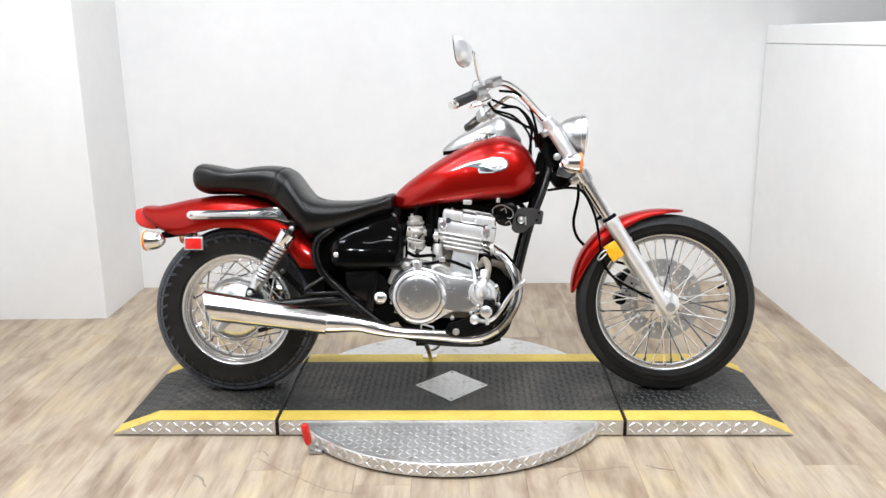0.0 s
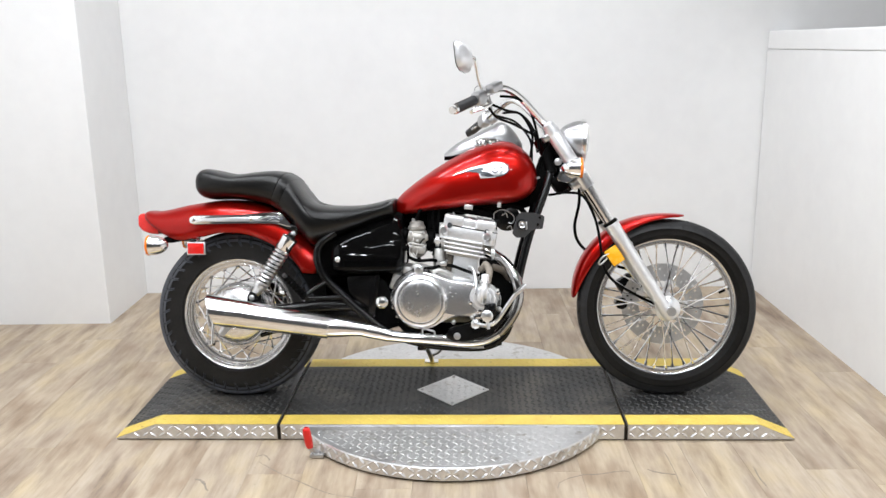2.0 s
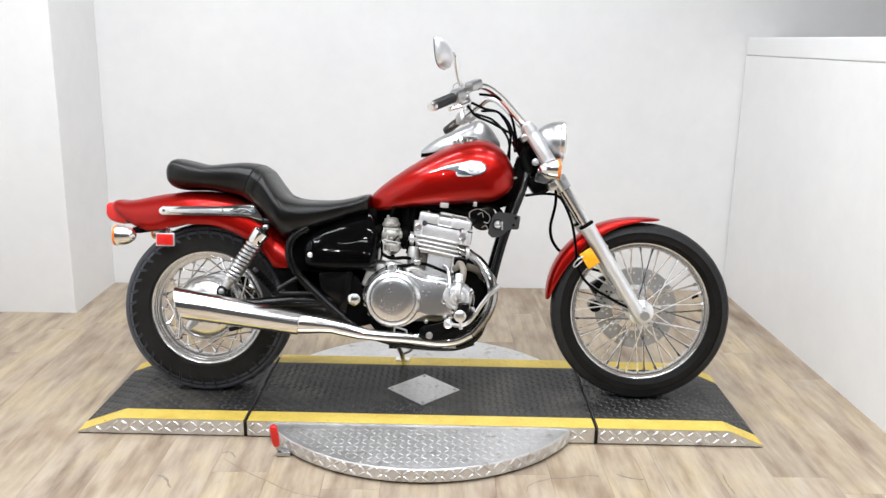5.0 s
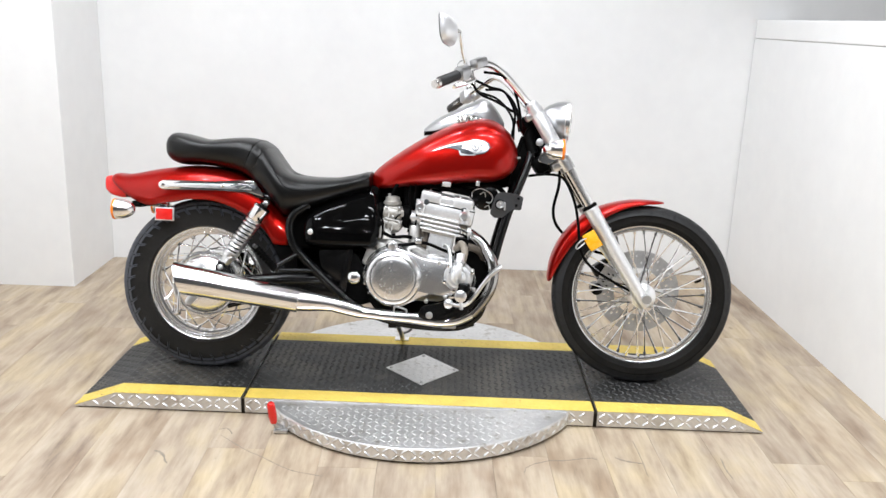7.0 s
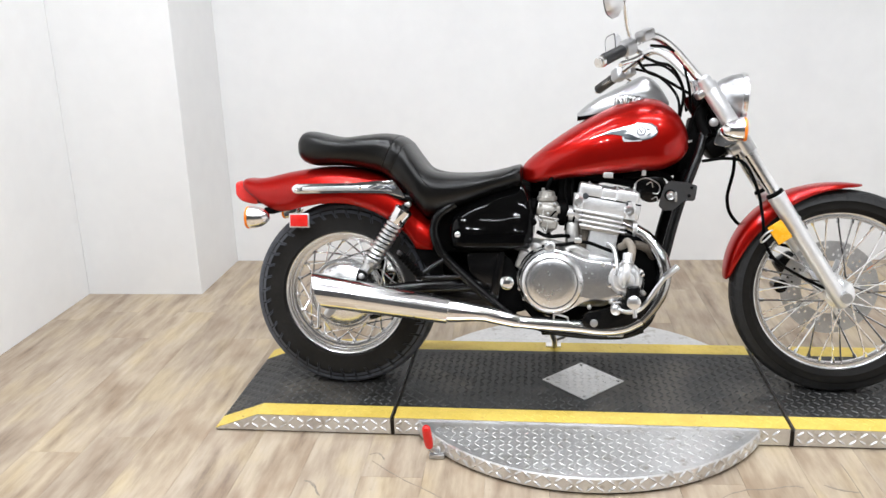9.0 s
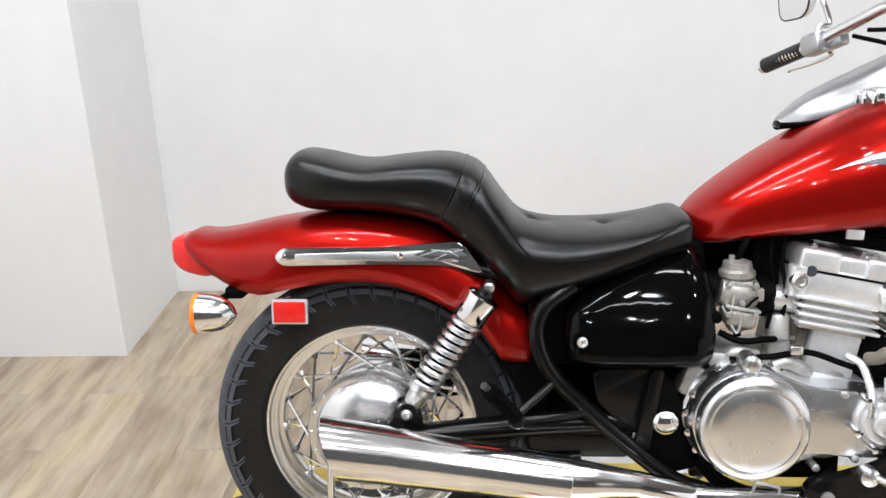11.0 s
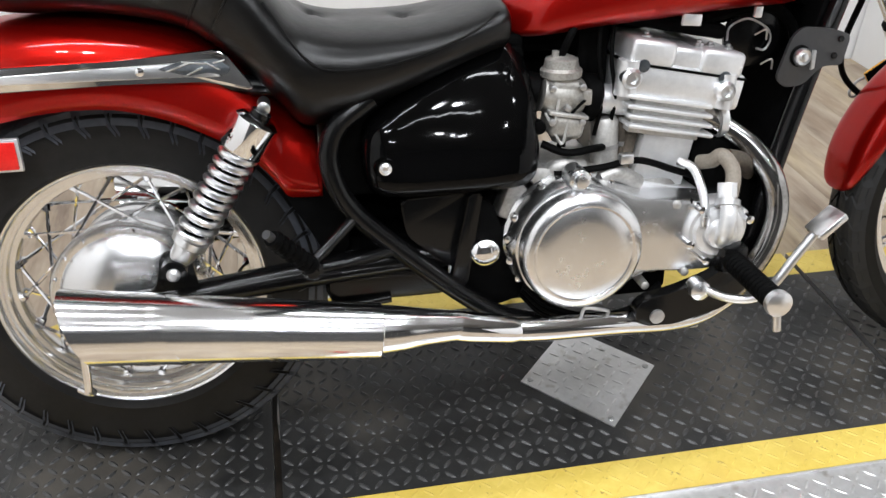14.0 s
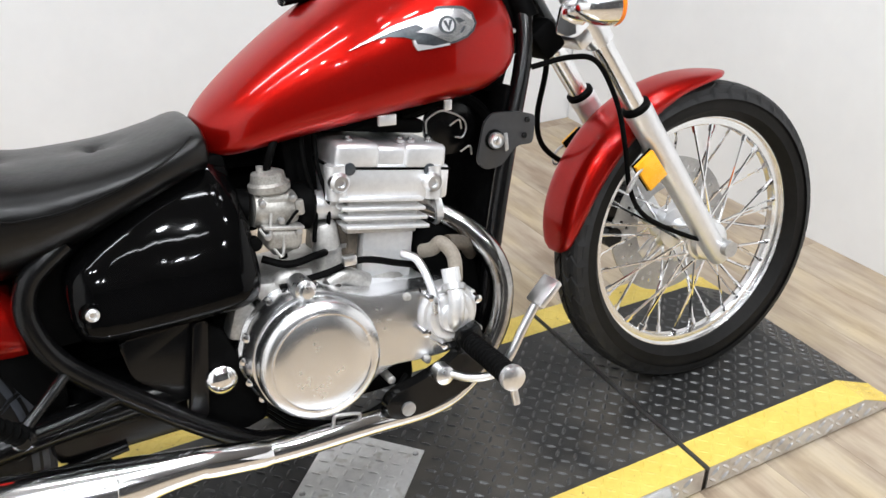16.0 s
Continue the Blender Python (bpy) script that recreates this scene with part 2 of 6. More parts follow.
def flecks(m, scale, low, high, colour):
    """Scattered small specks over a surface that is already coloured."""
    b = m.node_tree.nodes["Principled BSDF"]
    was = b.inputs["Base Color"].links[0].from_socket
    mask = ramp_colours(m, noise_of(m, coords(m), scale, 2.0), [(low, (0, 0, 0)), (high, (1, 1, 1))])
    mix = node(m, "ShaderNodeMixRGB")
    link(m, mask, mix.inputs[0])
    link(m, was, mix.inputs[1])
    mix.inputs[2].default_value = (*colour, 1)
    link(m, mix.outputs[0], b.inputs["Base Color"])


flecks(GRIP_COAT, 5, 0.52, 0.74, (0.080, 0.071, 0.059))
flecks(GRIP_COAT, 260, 0.70, 0.76, (0.24, 0.23, 0.21))
flecks(YELLOW, 60, 0.68, 0.76, (0.32, 0.20, 0.05))
flecks(YELLOW, 7, 0.58, 0.80, (0.62, 0.42, 0.08))
flecks(PLATE, 30, 0.60, 0.75, (0.48, 0.46, 0.43))
flecks(WOOD, 45, 0.66, 0.80, (0.36, 0.30, 0.22))
RED_VINYL = material("red_vinyl_grip", (0.75, 0.02, 0.015), 0.4)
GLASS = material("clear_glass", (1, 1, 1), 0.02)
GLASS.node_tree.nodes["Principled BSDF"].inputs["Transmission Weight"].default_value = 1.0
MIRROR = material("mirror_silver", (0.9, 0.9, 0.9), 0.02, 1.0)
RADIATOR = worn(material("radiator_core", (0.005, 0.005, 0.005), 0.6, spec=0.0), 60, (0.002, 0.002, 0.002), (0.007, 0.007, 0.007), 0.5, 0.7)
STEEL = worn(material("galvanised_steel", (0.55, 0.55, 0.55), 0.4, 0.9), 20, (0.42, 0.42, 0.42), (0.65, 0.65, 0.65), 0.3, 0.5)
HOSE_DARK = worn(material("grimy_brown_hose", (0.1, 0.08, 0.06), 0.5), 25, (0.03, 0.026, 0.02), (0.16, 0.13, 0.10), 0.4, 0.6)
HOSE_BROWN = worn(material("faded_rubber_hose", (0.28, 0.24, 0.19), 0.55), 30, (0.17, 0.145, 0.115), (0.33, 0.29, 0.24), 0.45, 0.65)


# ---- mesh tools ----
def part(name, bm, mat, parent=None, label="", smooth=True, angle=40):
    me = bpy.data.meshes.new(name)
    bmesh.ops.recalc_face_normals(bm, faces=bm.faces)
    if smooth:
        for f in bm.faces:
            f.smooth = True
        lim = math.radians(angle)
        for e in bm.edges:
            if len(e.link_faces) == 2 and e.calc_face_angle(0) > lim:
                e.smooth = False
    bm.to_mesh(me)
    bm.free()
    me.materials.append(mat)
    ob = new(name, me)
    if parent:
        ob.parent = parent
    if label:
        ob["label"] = label
    return ob


def curve_points(pts, k=6):
    """A smooth line (Catmull-Rom) through rows of numbers."""
    p = np.array(pts, float)
    p = np.vstack([2 * p[0] - p[1], p, 2 * p[-1] - p[-2]])
    out = []
    for i in range(1, len(p) - 2):
        for j in range(k):
            t = j / k
            a, b, c, d = p[i - 1:i + 3]
            out.append(0.5 * (2 * b + (c - a) * t + (2 * a - 5 * b + 4 * c - d) * t * t + (3 * b - a - 3 * c + d) * t ** 3))
    out.append(p[-2])
    return [tuple(float(v) for v in r) for r in out]


def add_rings(bm, rings, closed=True, caps=True, cyclic=False):
    rows = [[bm.verts.new(v) for v in r] for r in rings]
    n = len(rows[0])
    last = len(rows) if cyclic else len(rows) - 1
    for i in range(last):
        a, b = rows[i], rows[(i + 1) % len(rows)]
        for j in range(n if closed else n - 1):
            bm.faces.new((a[j], a[(j + 1) % n], b[(j + 1) % n], b[j]))
    if caps and closed and not cyclic:
        bm.faces.new(rows[0])
        bm.faces.new(rows[-1][::-1])
    return rows


def add_tube(bm, pts, radius, segs=12, k=6, caps=True, smooth=True):
    """A round tube along points (x, y, z) or (x, y, z, r)."""
    if smooth and len(pts) > 2:
        pts = curve_points(pts, k)
    ps = [Vector(p[:3]) for p in pts]
    rs = [p[3] if len(p) > 3 else radius for p in pts]
    tang = []
    for i in range(len(ps)):
        d = ps[min(i + 1, len(ps) - 1)] - ps[max(i - 1, 0)]
        tang.append(d.normalized())
    up = Vector((0, 1, 0)) if abs(tang[0].y) < 0.9 else Vector((1, 0, 0))
    rings = []
    for p, t, r in zip(ps, tang, rs):
        s = t.cross(up).normalized()
        up = s.cross(t).normalized()
        rings.append([p + r * (math.cos(a) * s + math.sin(a) * up) for a in np.linspace(0, 2 * math.pi, segs, endpoint=False)])
    add_rings(bm, rings, caps=caps)


def tube(pts, radius, segs=12, k=6, caps=True, smooth=True):
    bm = bmesh.new()
    add_tube(bm, pts, radius, segs, k, caps, smooth)
    return bm


def add_lathe(bm, profile, centre=(0, 0, 0), axis="Y", segs=48, cyclic=False, a0=0.0, a1=2 * math.pi):
    """A turned body: profile rows are (along the axis, radius)."""
    c = Vector(centre)
    full = abs(a1 - a0 - 2 * math.pi) < 1e-6
    rings = []
    for h, r in profile:
        ring = []
        for a in np.linspace(a0, a1, segs, endpoint=not full):
            u, v = r * math.cos(a), r * math.sin(a)
            o = Vector((u, h, v)) if axis == "Y" else (Vector((h, u, v)) if axis == "X" else Vector((u, v, h)))
            ring.append(c + o)
        rings.append(ring)
    add_rings(bm, rings, closed=full, caps=not cyclic, cyclic=cyclic)


def lathe(profile, centre=(0, 0, 0), axis="Y", segs=48, cyclic=False):
    bm = bmesh.new()
    add_lathe(bm, profile, centre, axis, segs, cyclic)
    return bm


def add_box(bm, centre, size, m=None, bevel=0.0, segs=2):
    r = bmesh.ops.create_cube(bm, size=1.0)
    vs = r["verts"]
    bmesh.ops.scale(bm, vec=size, verts=vs)
    if bevel:
        es = list({e for v in vs for e in v.link_edges})
        out = bmesh.ops.bevel(bm, geom=es, offset=bevel, segments=segs, affect="EDGES", profile=0.5)
        vs = list({v for f in out["faces"] for v in f.verts} | {v for v in vs if v.is_valid})
    if m:
        bmesh.ops.transform(bm, matrix=m, verts=vs)
    bmesh.ops.translate(bm, vec=centre, verts=vs)
    return vs


def box(centre, size, m=None, bevel=0.0, segs=2):
    bm = bmesh.new()
    add_box(bm, centre, size, m, bevel, segs)
    return bm


def add_plate(bm, outline, y0, y1, bevel=0.0):
    """A flat plate: outline in x and z, from y0 to y1."""
    a = [bm.verts.new((x, y0, z)) for x, z in outline]
    b = [bm.verts.new((x, y1, z)) for x, z in outline]
    f1, f2 = bm.faces.new(a), bm.faces.new(b[::-1])
    n = len(a)
    for i in range(n):
        bm.faces.new((a[i], b[i], b[(i + 1) % n], a[(i + 1) % n]))
    if bevel:
        bmesh.ops.bevel(bm, geom=list(f1.edges) + list(f2.edges), offset=bevel, segments=2, affect="EDGES", profile=0.5)


def plate(outline, y0, y1, bevel=0.0):
    bm = bmesh.new()
    add_plate(bm, outline, y0, y1, bevel)
    return bm


def rounded(outline, r=0.02, k=4):
    """The outline with its corners cut round."""
    out = []
    n = len(outline)
    for i in range(n):
        p, a, b = Vector(outline[i]), Vector(outline[i - 1]), Vector(outline[(i + 1) % n])
        d0, d1 = (a - p), (b - p)
        q0 = p + d0.normalized() * min(r, d0.length * 0.45)
        q1 = p + d1.normalized() * min(r, d1.length * 0.45)
        for j in range(k + 1):
            t = j / k
            v = (1 - t) ** 2 * q0 + 2 * t * (1 - t) * p + t * t * q1
            out.append((v.x, v.y))
    return out


def spow(v, e):
    return math.copysign(abs(v) ** e, v)


def body_ring(x, zt, zb, w, low=0.35, e_top=0.9, e_low=0.55, segs=32, yc=0.0):
    zc = zb + low * (zt - zb)
    ring = []
    for a in np.linspace(0, 2 * math.pi, segs, endpoint=False):
        c, s = math.cos(a), math.sin(a)
        if s >= 0:
            ring.append((x, yc + w * spow(c, e_top), zc + (zt - zc) * spow(s, e_top)))
        else:
            ring.append((x, yc + w * spow(c, e_low), zc + (zc - zb) * spow(s, e_low)))
    return ring


def bolt(parent, name, at, radius, depth, mat, axis="Y", hexed=True, label=""):
    bm = bmesh.new()
    s = -1
    prof = [(0.0, radius), (s * depth * 0.7, radius), (s * depth, radius * 0.8)]
    add_lathe(bm, prof, at, axis, 6 if hexed else 20)
    return part(name, bm, mat, parent, label, smooth=not hexed)


# ---- the room ----
X_LEFT, X_RIGHT, Y_BACK, Y_FRONT = -2.285, 1.672, 1.485, -5.2
X_PILLAR, Y_PILLAR = -1.723, 0.945


def structure(name, bm, mat, label, category):
    return tagged(part(name, bm, mat, smooth=False), label, category, kind="structure")


floor = structure("floor", box(((X_LEFT + 4.2) / 2, (Y_BACK + Y_FRONT) / 2, -0.06), (4.2 - X_LEFT + 0.3, Y_BACK - Y_FRONT + 0.3, 0.1)), GAP, "pale grey-brown oak look vinyl plank floor", "floor")
structure("wall_back", box((1.0, Y_BACK + 0.06, 1.5), (6.5, 0.12, 3.02)), WALL_WHITE, "plain white painted back wall", "wall")
structure("wall_left", box((X_LEFT - 0.06, (Y_BACK - 2.6) / 2, 1.5), (0.12, Y_BACK + 2.6, 3.02)), WALL_WHITE, "plain white painted side wall", "wall")
# added out of view, dark only for what the bike reflects
structure("wall_left_far", box((X_LEFT - 0.06, (-2.604 + Y_FRONT) / 2, 1.5), (0.12, -2.604 - Y_FRONT, 3.02)), DARK_WALL, "unseen side wall, coloured dark for the unlit showroom", "wall")
structure("wall_pillar", box(((X_LEFT + X_PILLAR) / 2, (Y_PILLAR + Y_BACK) / 2, 1.5), (X_PILLAR - X_LEFT, Y_BACK - Y_PILLAR - 0.002, 3.01), bevel=0.004), WALL_WHITE, "boxed white pillar in the corner of the room", "pillar")
structure("wall_right", box((X_RIGHT + 0.07, (Y_BACK - 3.0) / 2, 0.6455), (0.14, Y_BACK + 2.98, 1.295)), WALL_WHITE, "white half-height partition wall", "wall")
structure("trim_cap", box((X_RIGHT + 0.07, (Y_BACK - 3.0) / 2, 1.340), (0.144, Y_BACK + 2.97, 0.092), bevel=0.006), WALL_WHITE, "white cap along the top of the partition", "trim")
structure("wall_far", box((4.2, (Y_BACK + Y_FRONT) / 2, 1.5), (0.12, Y_BACK - Y_FRONT, 3.02)), WALL_WHITE, "plain wall of the next bay", "wall")
# unseen too; its dark colour replaces the showroom's lack of light
structure("wall_front", box((1.0, Y_FRONT - 0.06, 1.5), (6.5, 0.12, 3.02)), DARK_WALL, "unseen wall opposite the stand, coloured dark for the unlit showroom", "wall")
structure("ceiling", box((1.0, (Y_BACK + Y_FRONT) / 2, 3.06), (6.5, Y_BACK - Y_FRONT + 0.2, 0.1)), CEIL_GREY, "plain grey ceiling", "ceiling")


def light_fixture(x, y, sx, sy, round_one):
    bm = bmesh.new()
    if round_one:
        add_lathe(bm, [(2.945, sx * 0.52), (2.945, sx * 0.62), (3.008, sx * 0.62), (3.008, sx * 0.52)], (x, y, 0), "Z", 24, cyclic=True)
    else:
        for dx, dy, a, b in ((0, sy / 2 + 0.012, sx + 0.05, 0.02), (0, -sy / 2 - 0.012, sx + 0.05, 0.02), (sx / 2 + 0.012, 0, 0.02, sy), (-sx / 2 - 0.012, 0, 0.02, sy)):
            add_box(bm, (x + dx, y + dy, 2.965), (a, b, 0.088))
    ob = part("ceiling_light", bm, FITTING, smooth=False)
    return tagged(ob, "round white ceiling downlight" if round_one else "long white ceiling light fitting", "ceiling light", "ceiling lights")


for lx, ly, watts in TUBES:
    light_fixture(lx, ly, 1.2, 0.06, False)
for lx, ly in SPOTS:
    light_fixture(lx, ly, 0.13, 0.13, True)


# ---- the display ramp and turntable ----
YF, YB, TOP = -0.389, 0.240, 0.060
RAMP_TURN = pose(0, 0, 0, 0, 0, -1.4)


def lug_mesh(spots, size, height):
    """Raised lozenges: spots are (origin, u, v, n), a long axis u, a short axis v and the way out n."""
    verts, faces = [], []
    for o, u, v, n in spots:
        o, u, v, n = Vector(o), Vector(u), Vector(v), Vector(n)
        i = len(verts)
        a, b = size
        for p in (o - u * a, o - u * a * 0.45 - v * b, o + u * a * 0.45 - v * b, o + u * a, o + u * a * 0.45 + v * b, o - u * a * 0.45 + v * b):
            verts.append(p)
        verts.extend((o - u * a * 0.5 + n * height, o + u * a * 0.5 + n * height))
        faces += [(i, i + 1, i + 6), (i, i + 6, i + 5), (i + 1, i + 2, i + 7, i + 6), (i + 4, i + 5, i + 6, i + 7), (i + 2, i + 3, i + 7), (i + 3, i + 4, i + 7)]
    return verts, faces


def lugs(name, spots, mat, parent, size=(0.0130, 0.0034), height=0.0022):
    me = bpy.data.meshes.new(name)
    v, f = lug_mesh(spots, size, height)
    me.from_pydata(v, [], f)
    me.materials.append(mat)
    ob = new(name, me)
    ob.parent = parent
    ob["kind"] = "stuff"
    return ob


def lug_field(x0, x1, y0, y1, z, inside=None, pitch=0.0245):
    spots = []
    nx, ny = int((x1 - x0) / pitch), int((y1 - y0) / pitch)
    for i in range(nx + 1):
        for j in range(ny + 1):
            x, y = x0 + (i + 0.5) * pitch, y0 + (j + 0.5) * pitch
            if x > x1 - 0.008 or y > y1 - 0.008 or (inside and not inside(x, y)):
                continue
            if (i + j) % 2:
                u, v = (0.74, -0.67, 0), (0.67, 0.74, 0)
            else:
                u, v = (0.67, 0.74, 0), (0.74, -0.67, 0)
            spots.append(((x, y, z), u, v, (0, 0, 1)))
    return spots


def side_lugs(x0, x1, y, z0, z1, slope=None, pitch=0.030):
    spots = []
    n = int((x1 - x0) / pitch)
    for i in range(n):
        x = x0 + (i + 0.5) * pitch
        for j, z in enumerate((0.3, 0.72)):
            zz = z0 + (z1 - z0) * z
            if slope and not slope(x, zz):
                continue
            s = 1 if (i + j) % 2 else -1
            spots.append(((x, y, zz), (0.78, 0, 0.62 * s), (0.62 * s, 0, -0.78), (0, -1, 0)))
    return spots


def ramp_solid(profile):
    """A wedge or deck: profile in x and z, across the ramp's width."""
    bm = bmesh.new()
    add_plate(bm, profile, YF, YB)
    return bm


def strip_over(profile_x, y0, y1, lift):
    """A thin painted layer following the ramp's top line."""
    bm = bmesh.new()
    lo = [[bm.verts.new((x, y, z + 0.0005)) for y in (y0, y1)] for x, z in profile_x]
    hi = [[bm.verts.new((x, y, z + lift)) for y in (y0, y1)] for x, z in profile_x]
    for i in range(len(lo) - 1):
        bm.faces.new((hi[i][0], hi[i][1], hi[i + 1][1], hi[i + 1][0]))
        bm.faces.new((lo[i][0], lo[i + 1][0], lo[i + 1][1], lo[i][1]))
        bm.faces.new((lo[i][0], hi[i][0], hi[i + 1][0], lo[i + 1][0]))
        bm.faces.new((lo[i][1], lo[i + 1][1], hi[i + 1][1], hi[i][1]))
    bm.faces.new((lo[0][0], lo[0][1], hi[0][1], hi[0][0]))
    bm.faces.new((lo[-1][0], hi[-1][0], hi[-1][1], lo[-1][1]))
    return bm


def ramp_section(name, line, label):
    x0, x1 = line[0][0], line[-1][0]
    foot = [(x, z) for x, z in line]
    solid = foot + [(x1, 0.006)] + [(x0, 0.006)]
    ob = tagged(part(name, ramp_solid(solid), PLATE, smooth=False), label, "ramp", "sections of the display ramp")
    ob.matrix_world = RAMP_TURN
    part("painted_edge", strip_over(line, YF + 0.001, YF + 0.078, 0.0015), YELLOW, ob, "yellow painted edge strip", smooth=False)
    part("base_rail", box(((x0 + x1) / 2, (YF + YB) / 2, 0.0035), (x1 - x0 - 0.016, YB - YF - 0.014, 0.006)), JOINT, ob, "black rubber foot under the section", smooth=False)
    part("painted_edge", strip_over(line, YB - 0.085, YB - 0.001, 0.0015), YELLOW, ob, "yellow painted edge strip", smooth=False)
    part("grip_surface", strip_over(line, YF + 0.0785, YB - 0.0855, 0.0015), GRIP_COAT, ob, "worn black non-slip coating", smooth=False)
    return ob


def height_on(line):
    xs, zs = [p[0] for p in line], [p[1] for p in line]
    return lambda x: float(np.interp(x, xs, zs))


LINES = {
    "left": [(-1.180, 0.008), (-1.036, TOP), (-0.6045, TOP)],
    "mid": [(-0.5915, TOP), (0.605, TOP)],
    "right": [(0.618, TOP), (1.066, TOP), (1.188, 0.008)],
}
TITLES = {"left": "entry ramp with yellow edges and black grip top", "mid": "centre deck with yellow edges and black grip top", "right": "exit ramp with yellow edges and black grip top"}
R_DISC, C_DISC = 0.598, -0.090
X_DIA, Y_DIA = 0.007, -0.090


def in_diamond(x, y):
    return abs(x - X_DIA) / 0.16 + abs(y - Y_DIA) / 0.166 < 1


for key, line in LINES.items():
    section = ramp_section("display_ramp", line, TITLES[key])
    hz = height_on(line)
    flat = [(Vector(o) + Vector((0, 0, hz(o[0]))), u, v, n) for o, u, v, n in lug_field(line[0][0], line[-1][0], YF + 0.085, YB - 0.088, 0.0013, (lambda x, y: not in_diamond(x, y)) if key == "mid" else None)]
    lugs("grip_lug", flat, GRIP_WORN, section, size=(0.0130, 0.0042), height=0.0028)
    edge = [(Vector(o) + Vector((0, 0, hz(o[0]))), u, v, n) for ya, yb in ((YF + 0.004, YF + 0.077), (YB - 0.083, YB - 0.004)) for o, u, v, n in lug_field(line[0][0] + 0.006, line[-1][0], ya, yb, 0.0013)]
    lugs("painted_lug", edge, YELLOW, section, size=(0.0125, 0.0036), height=0.0014)
    lugs("side_lug", side_lugs(line[0][0], line[-1][0], YF, 0.004, TOP, lambda x, z: z < hz(x) - 0.010 and not (key == "mid" and abs(x) < 0.49)), PLATE, section, size=(0.0145, 0.0042), height=0.0036)

    if key == "mid":
        for jx in (line[0][0] - 0.0065, line[-1][0] + 0.0065):
            part("joint_bar", box((jx, (YF + YB) / 2, TOP / 2 - 0.004), (0.0115, YB - YF - 0.006, TOP - 0.012)), JOINT, section, "black joint between two ramp sections", smooth=False)

disc_bm = bmesh.new()
add_lathe(disc_bm, [(0.007, 0.0), (0.007, R_DISC - 0.003), (0.010, R_DISC), (TOP - 0.010, R_DISC), (TOP - 0.006, R_DISC - 0.003), (TOP - 0.006, 0.3)], (0, C_DISC, 0), "Z", 128)
turntable = tagged(part("turntable", disc_bm, PLATE, angle=30), "round aluminium tread plate turntable under the centre deck", "turntable")
part("base_ring", lathe([(0.0005, R_DISC - 0.1), (0.0005, R_DISC - 0.01), (0.0075, R_DISC - 0.01), (0.0075, R_DISC - 0.1)], (0, C_DISC, 0), "Z", 96, cyclic=True), JOINT, turntable, "black rubber ring under the turntable", smooth=False)
rim_spots = []
n_rim = 130
for i in range(n_rim):
    a = 2 * math.pi * i / n_rim
    out = Vector((math.cos(a), math.sin(a), 0))
    along = Vector((-math.sin(a), math.cos(a), 0))
    if -0.40 < C_DISC + R_DISC * math.sin(a) < 0.2:
        continue
    for j, z in enumerate((0.02, 0.042)):
        s = 1 if (i + j) % 2 else -1
        rim_spots.append((Vector((0, C_DISC, z)) + out * R_DISC, along * 0.78 + Vector((0, 0, 0.62 * s)), along * 0.62 * s - Vector((0, 0, 0.78)), out))
lugs("rim_lug", rim_spots, PLATE, turntable, size=(0.0145, 0.0042), height=0.0036)


def on_disc(x, y):
    return math.hypot(x, y - C_DISC) < R_DISC - 0.018


lugs("plate_lug", lug_field(-0.59, 0.59, -0.70, YF - 0.012, TOP - 0.0062, on_disc) + lug_field(-0.59, 0.59, YB + 0.012, 0.52, TOP - 0.0062, on_disc), PLATE, turntable, height=0.0013)

bm = bmesh.new()
vs = [bm.verts.new((x, y, TOP + 0.0012)) for x, y in ((X_DIA - 0.1375, Y_DIA), (X_DIA, Y_DIA - 0.145), (X_DIA + 0.1375, Y_DIA), (X_DIA, Y_DIA + 0.145))]
fa = bm.faces.new(vs)
ex = bmesh.ops.extrude_face_region(bm, geom=[fa])
bmesh.ops.translate(bm, vec=(0, 0, 0.003), verts=[v for v in ex["geom"] if isinstance(v, bmesh.types.BMVert)])
inlay = tagged(part("diamond_plate", bm, PLATE, smooth=False), "square aluminium tread plate set cornerwise on the deck", "plate")
lugs("plate_lug", lug_field(-0.13, 0.14, -0.235, 0.055, TOP + 0.0041, lambda x, y: abs(x - X_DIA) / 0.122 + abs(y - Y_DIA) / 0.128 < 1), PLATE, inlay, size=(0.0115, 0.0032), height=0.0013)
for sx, sy in ((X_DIA - 0.118, Y_DIA), (X_DIA + 0.118, Y_DIA), (X_DIA, Y_DIA - 0.125), (X_DIA, Y_DIA + 0.125)):
    part("screw", lathe([(0.0, 0.006), (0.0025, 0.006), (0.004, 0.003)], (sx, sy, TOP + 0.004), "Z", 12), STEEL, inlay)

inlay.matrix_world = RAMP_TURN

# clamp with its red grip, at the turntable's edge
clamp = tagged(part("toggle_clamp", box((-0.462, -0.522, 0.009), (0.046, 0.034, 0.013), bevel=0.003), STEEL), "steel toggle clamp with a red grip beside the turntable", "clamp")
part("lever", tube([(-0.462, -0.520, 0.016), (-0.478, -0.535, 0.035), (-0.482, -0.55, 0.06)], 0.009, 10), STEEL, clamp)
part("grip", tube([(-0.481, -0.548, 0.05, 0.011), (-0.483, -0.556, 0.075, 0.0135), (-0.486, -0.566, 0.118, 0.0125), (-0.4865, -0.568, 0.124, 0.006)], 0.012, 12), RED_VINYL, clamp, "red vinyl grip")
part("jaw", box((-0.44, -0.512, 0.03), (0.02, 0.03, 0.04), bevel=0.003), STEEL, clamp)
clamp.matrix_world = pose(0.008, 0.022, 0)


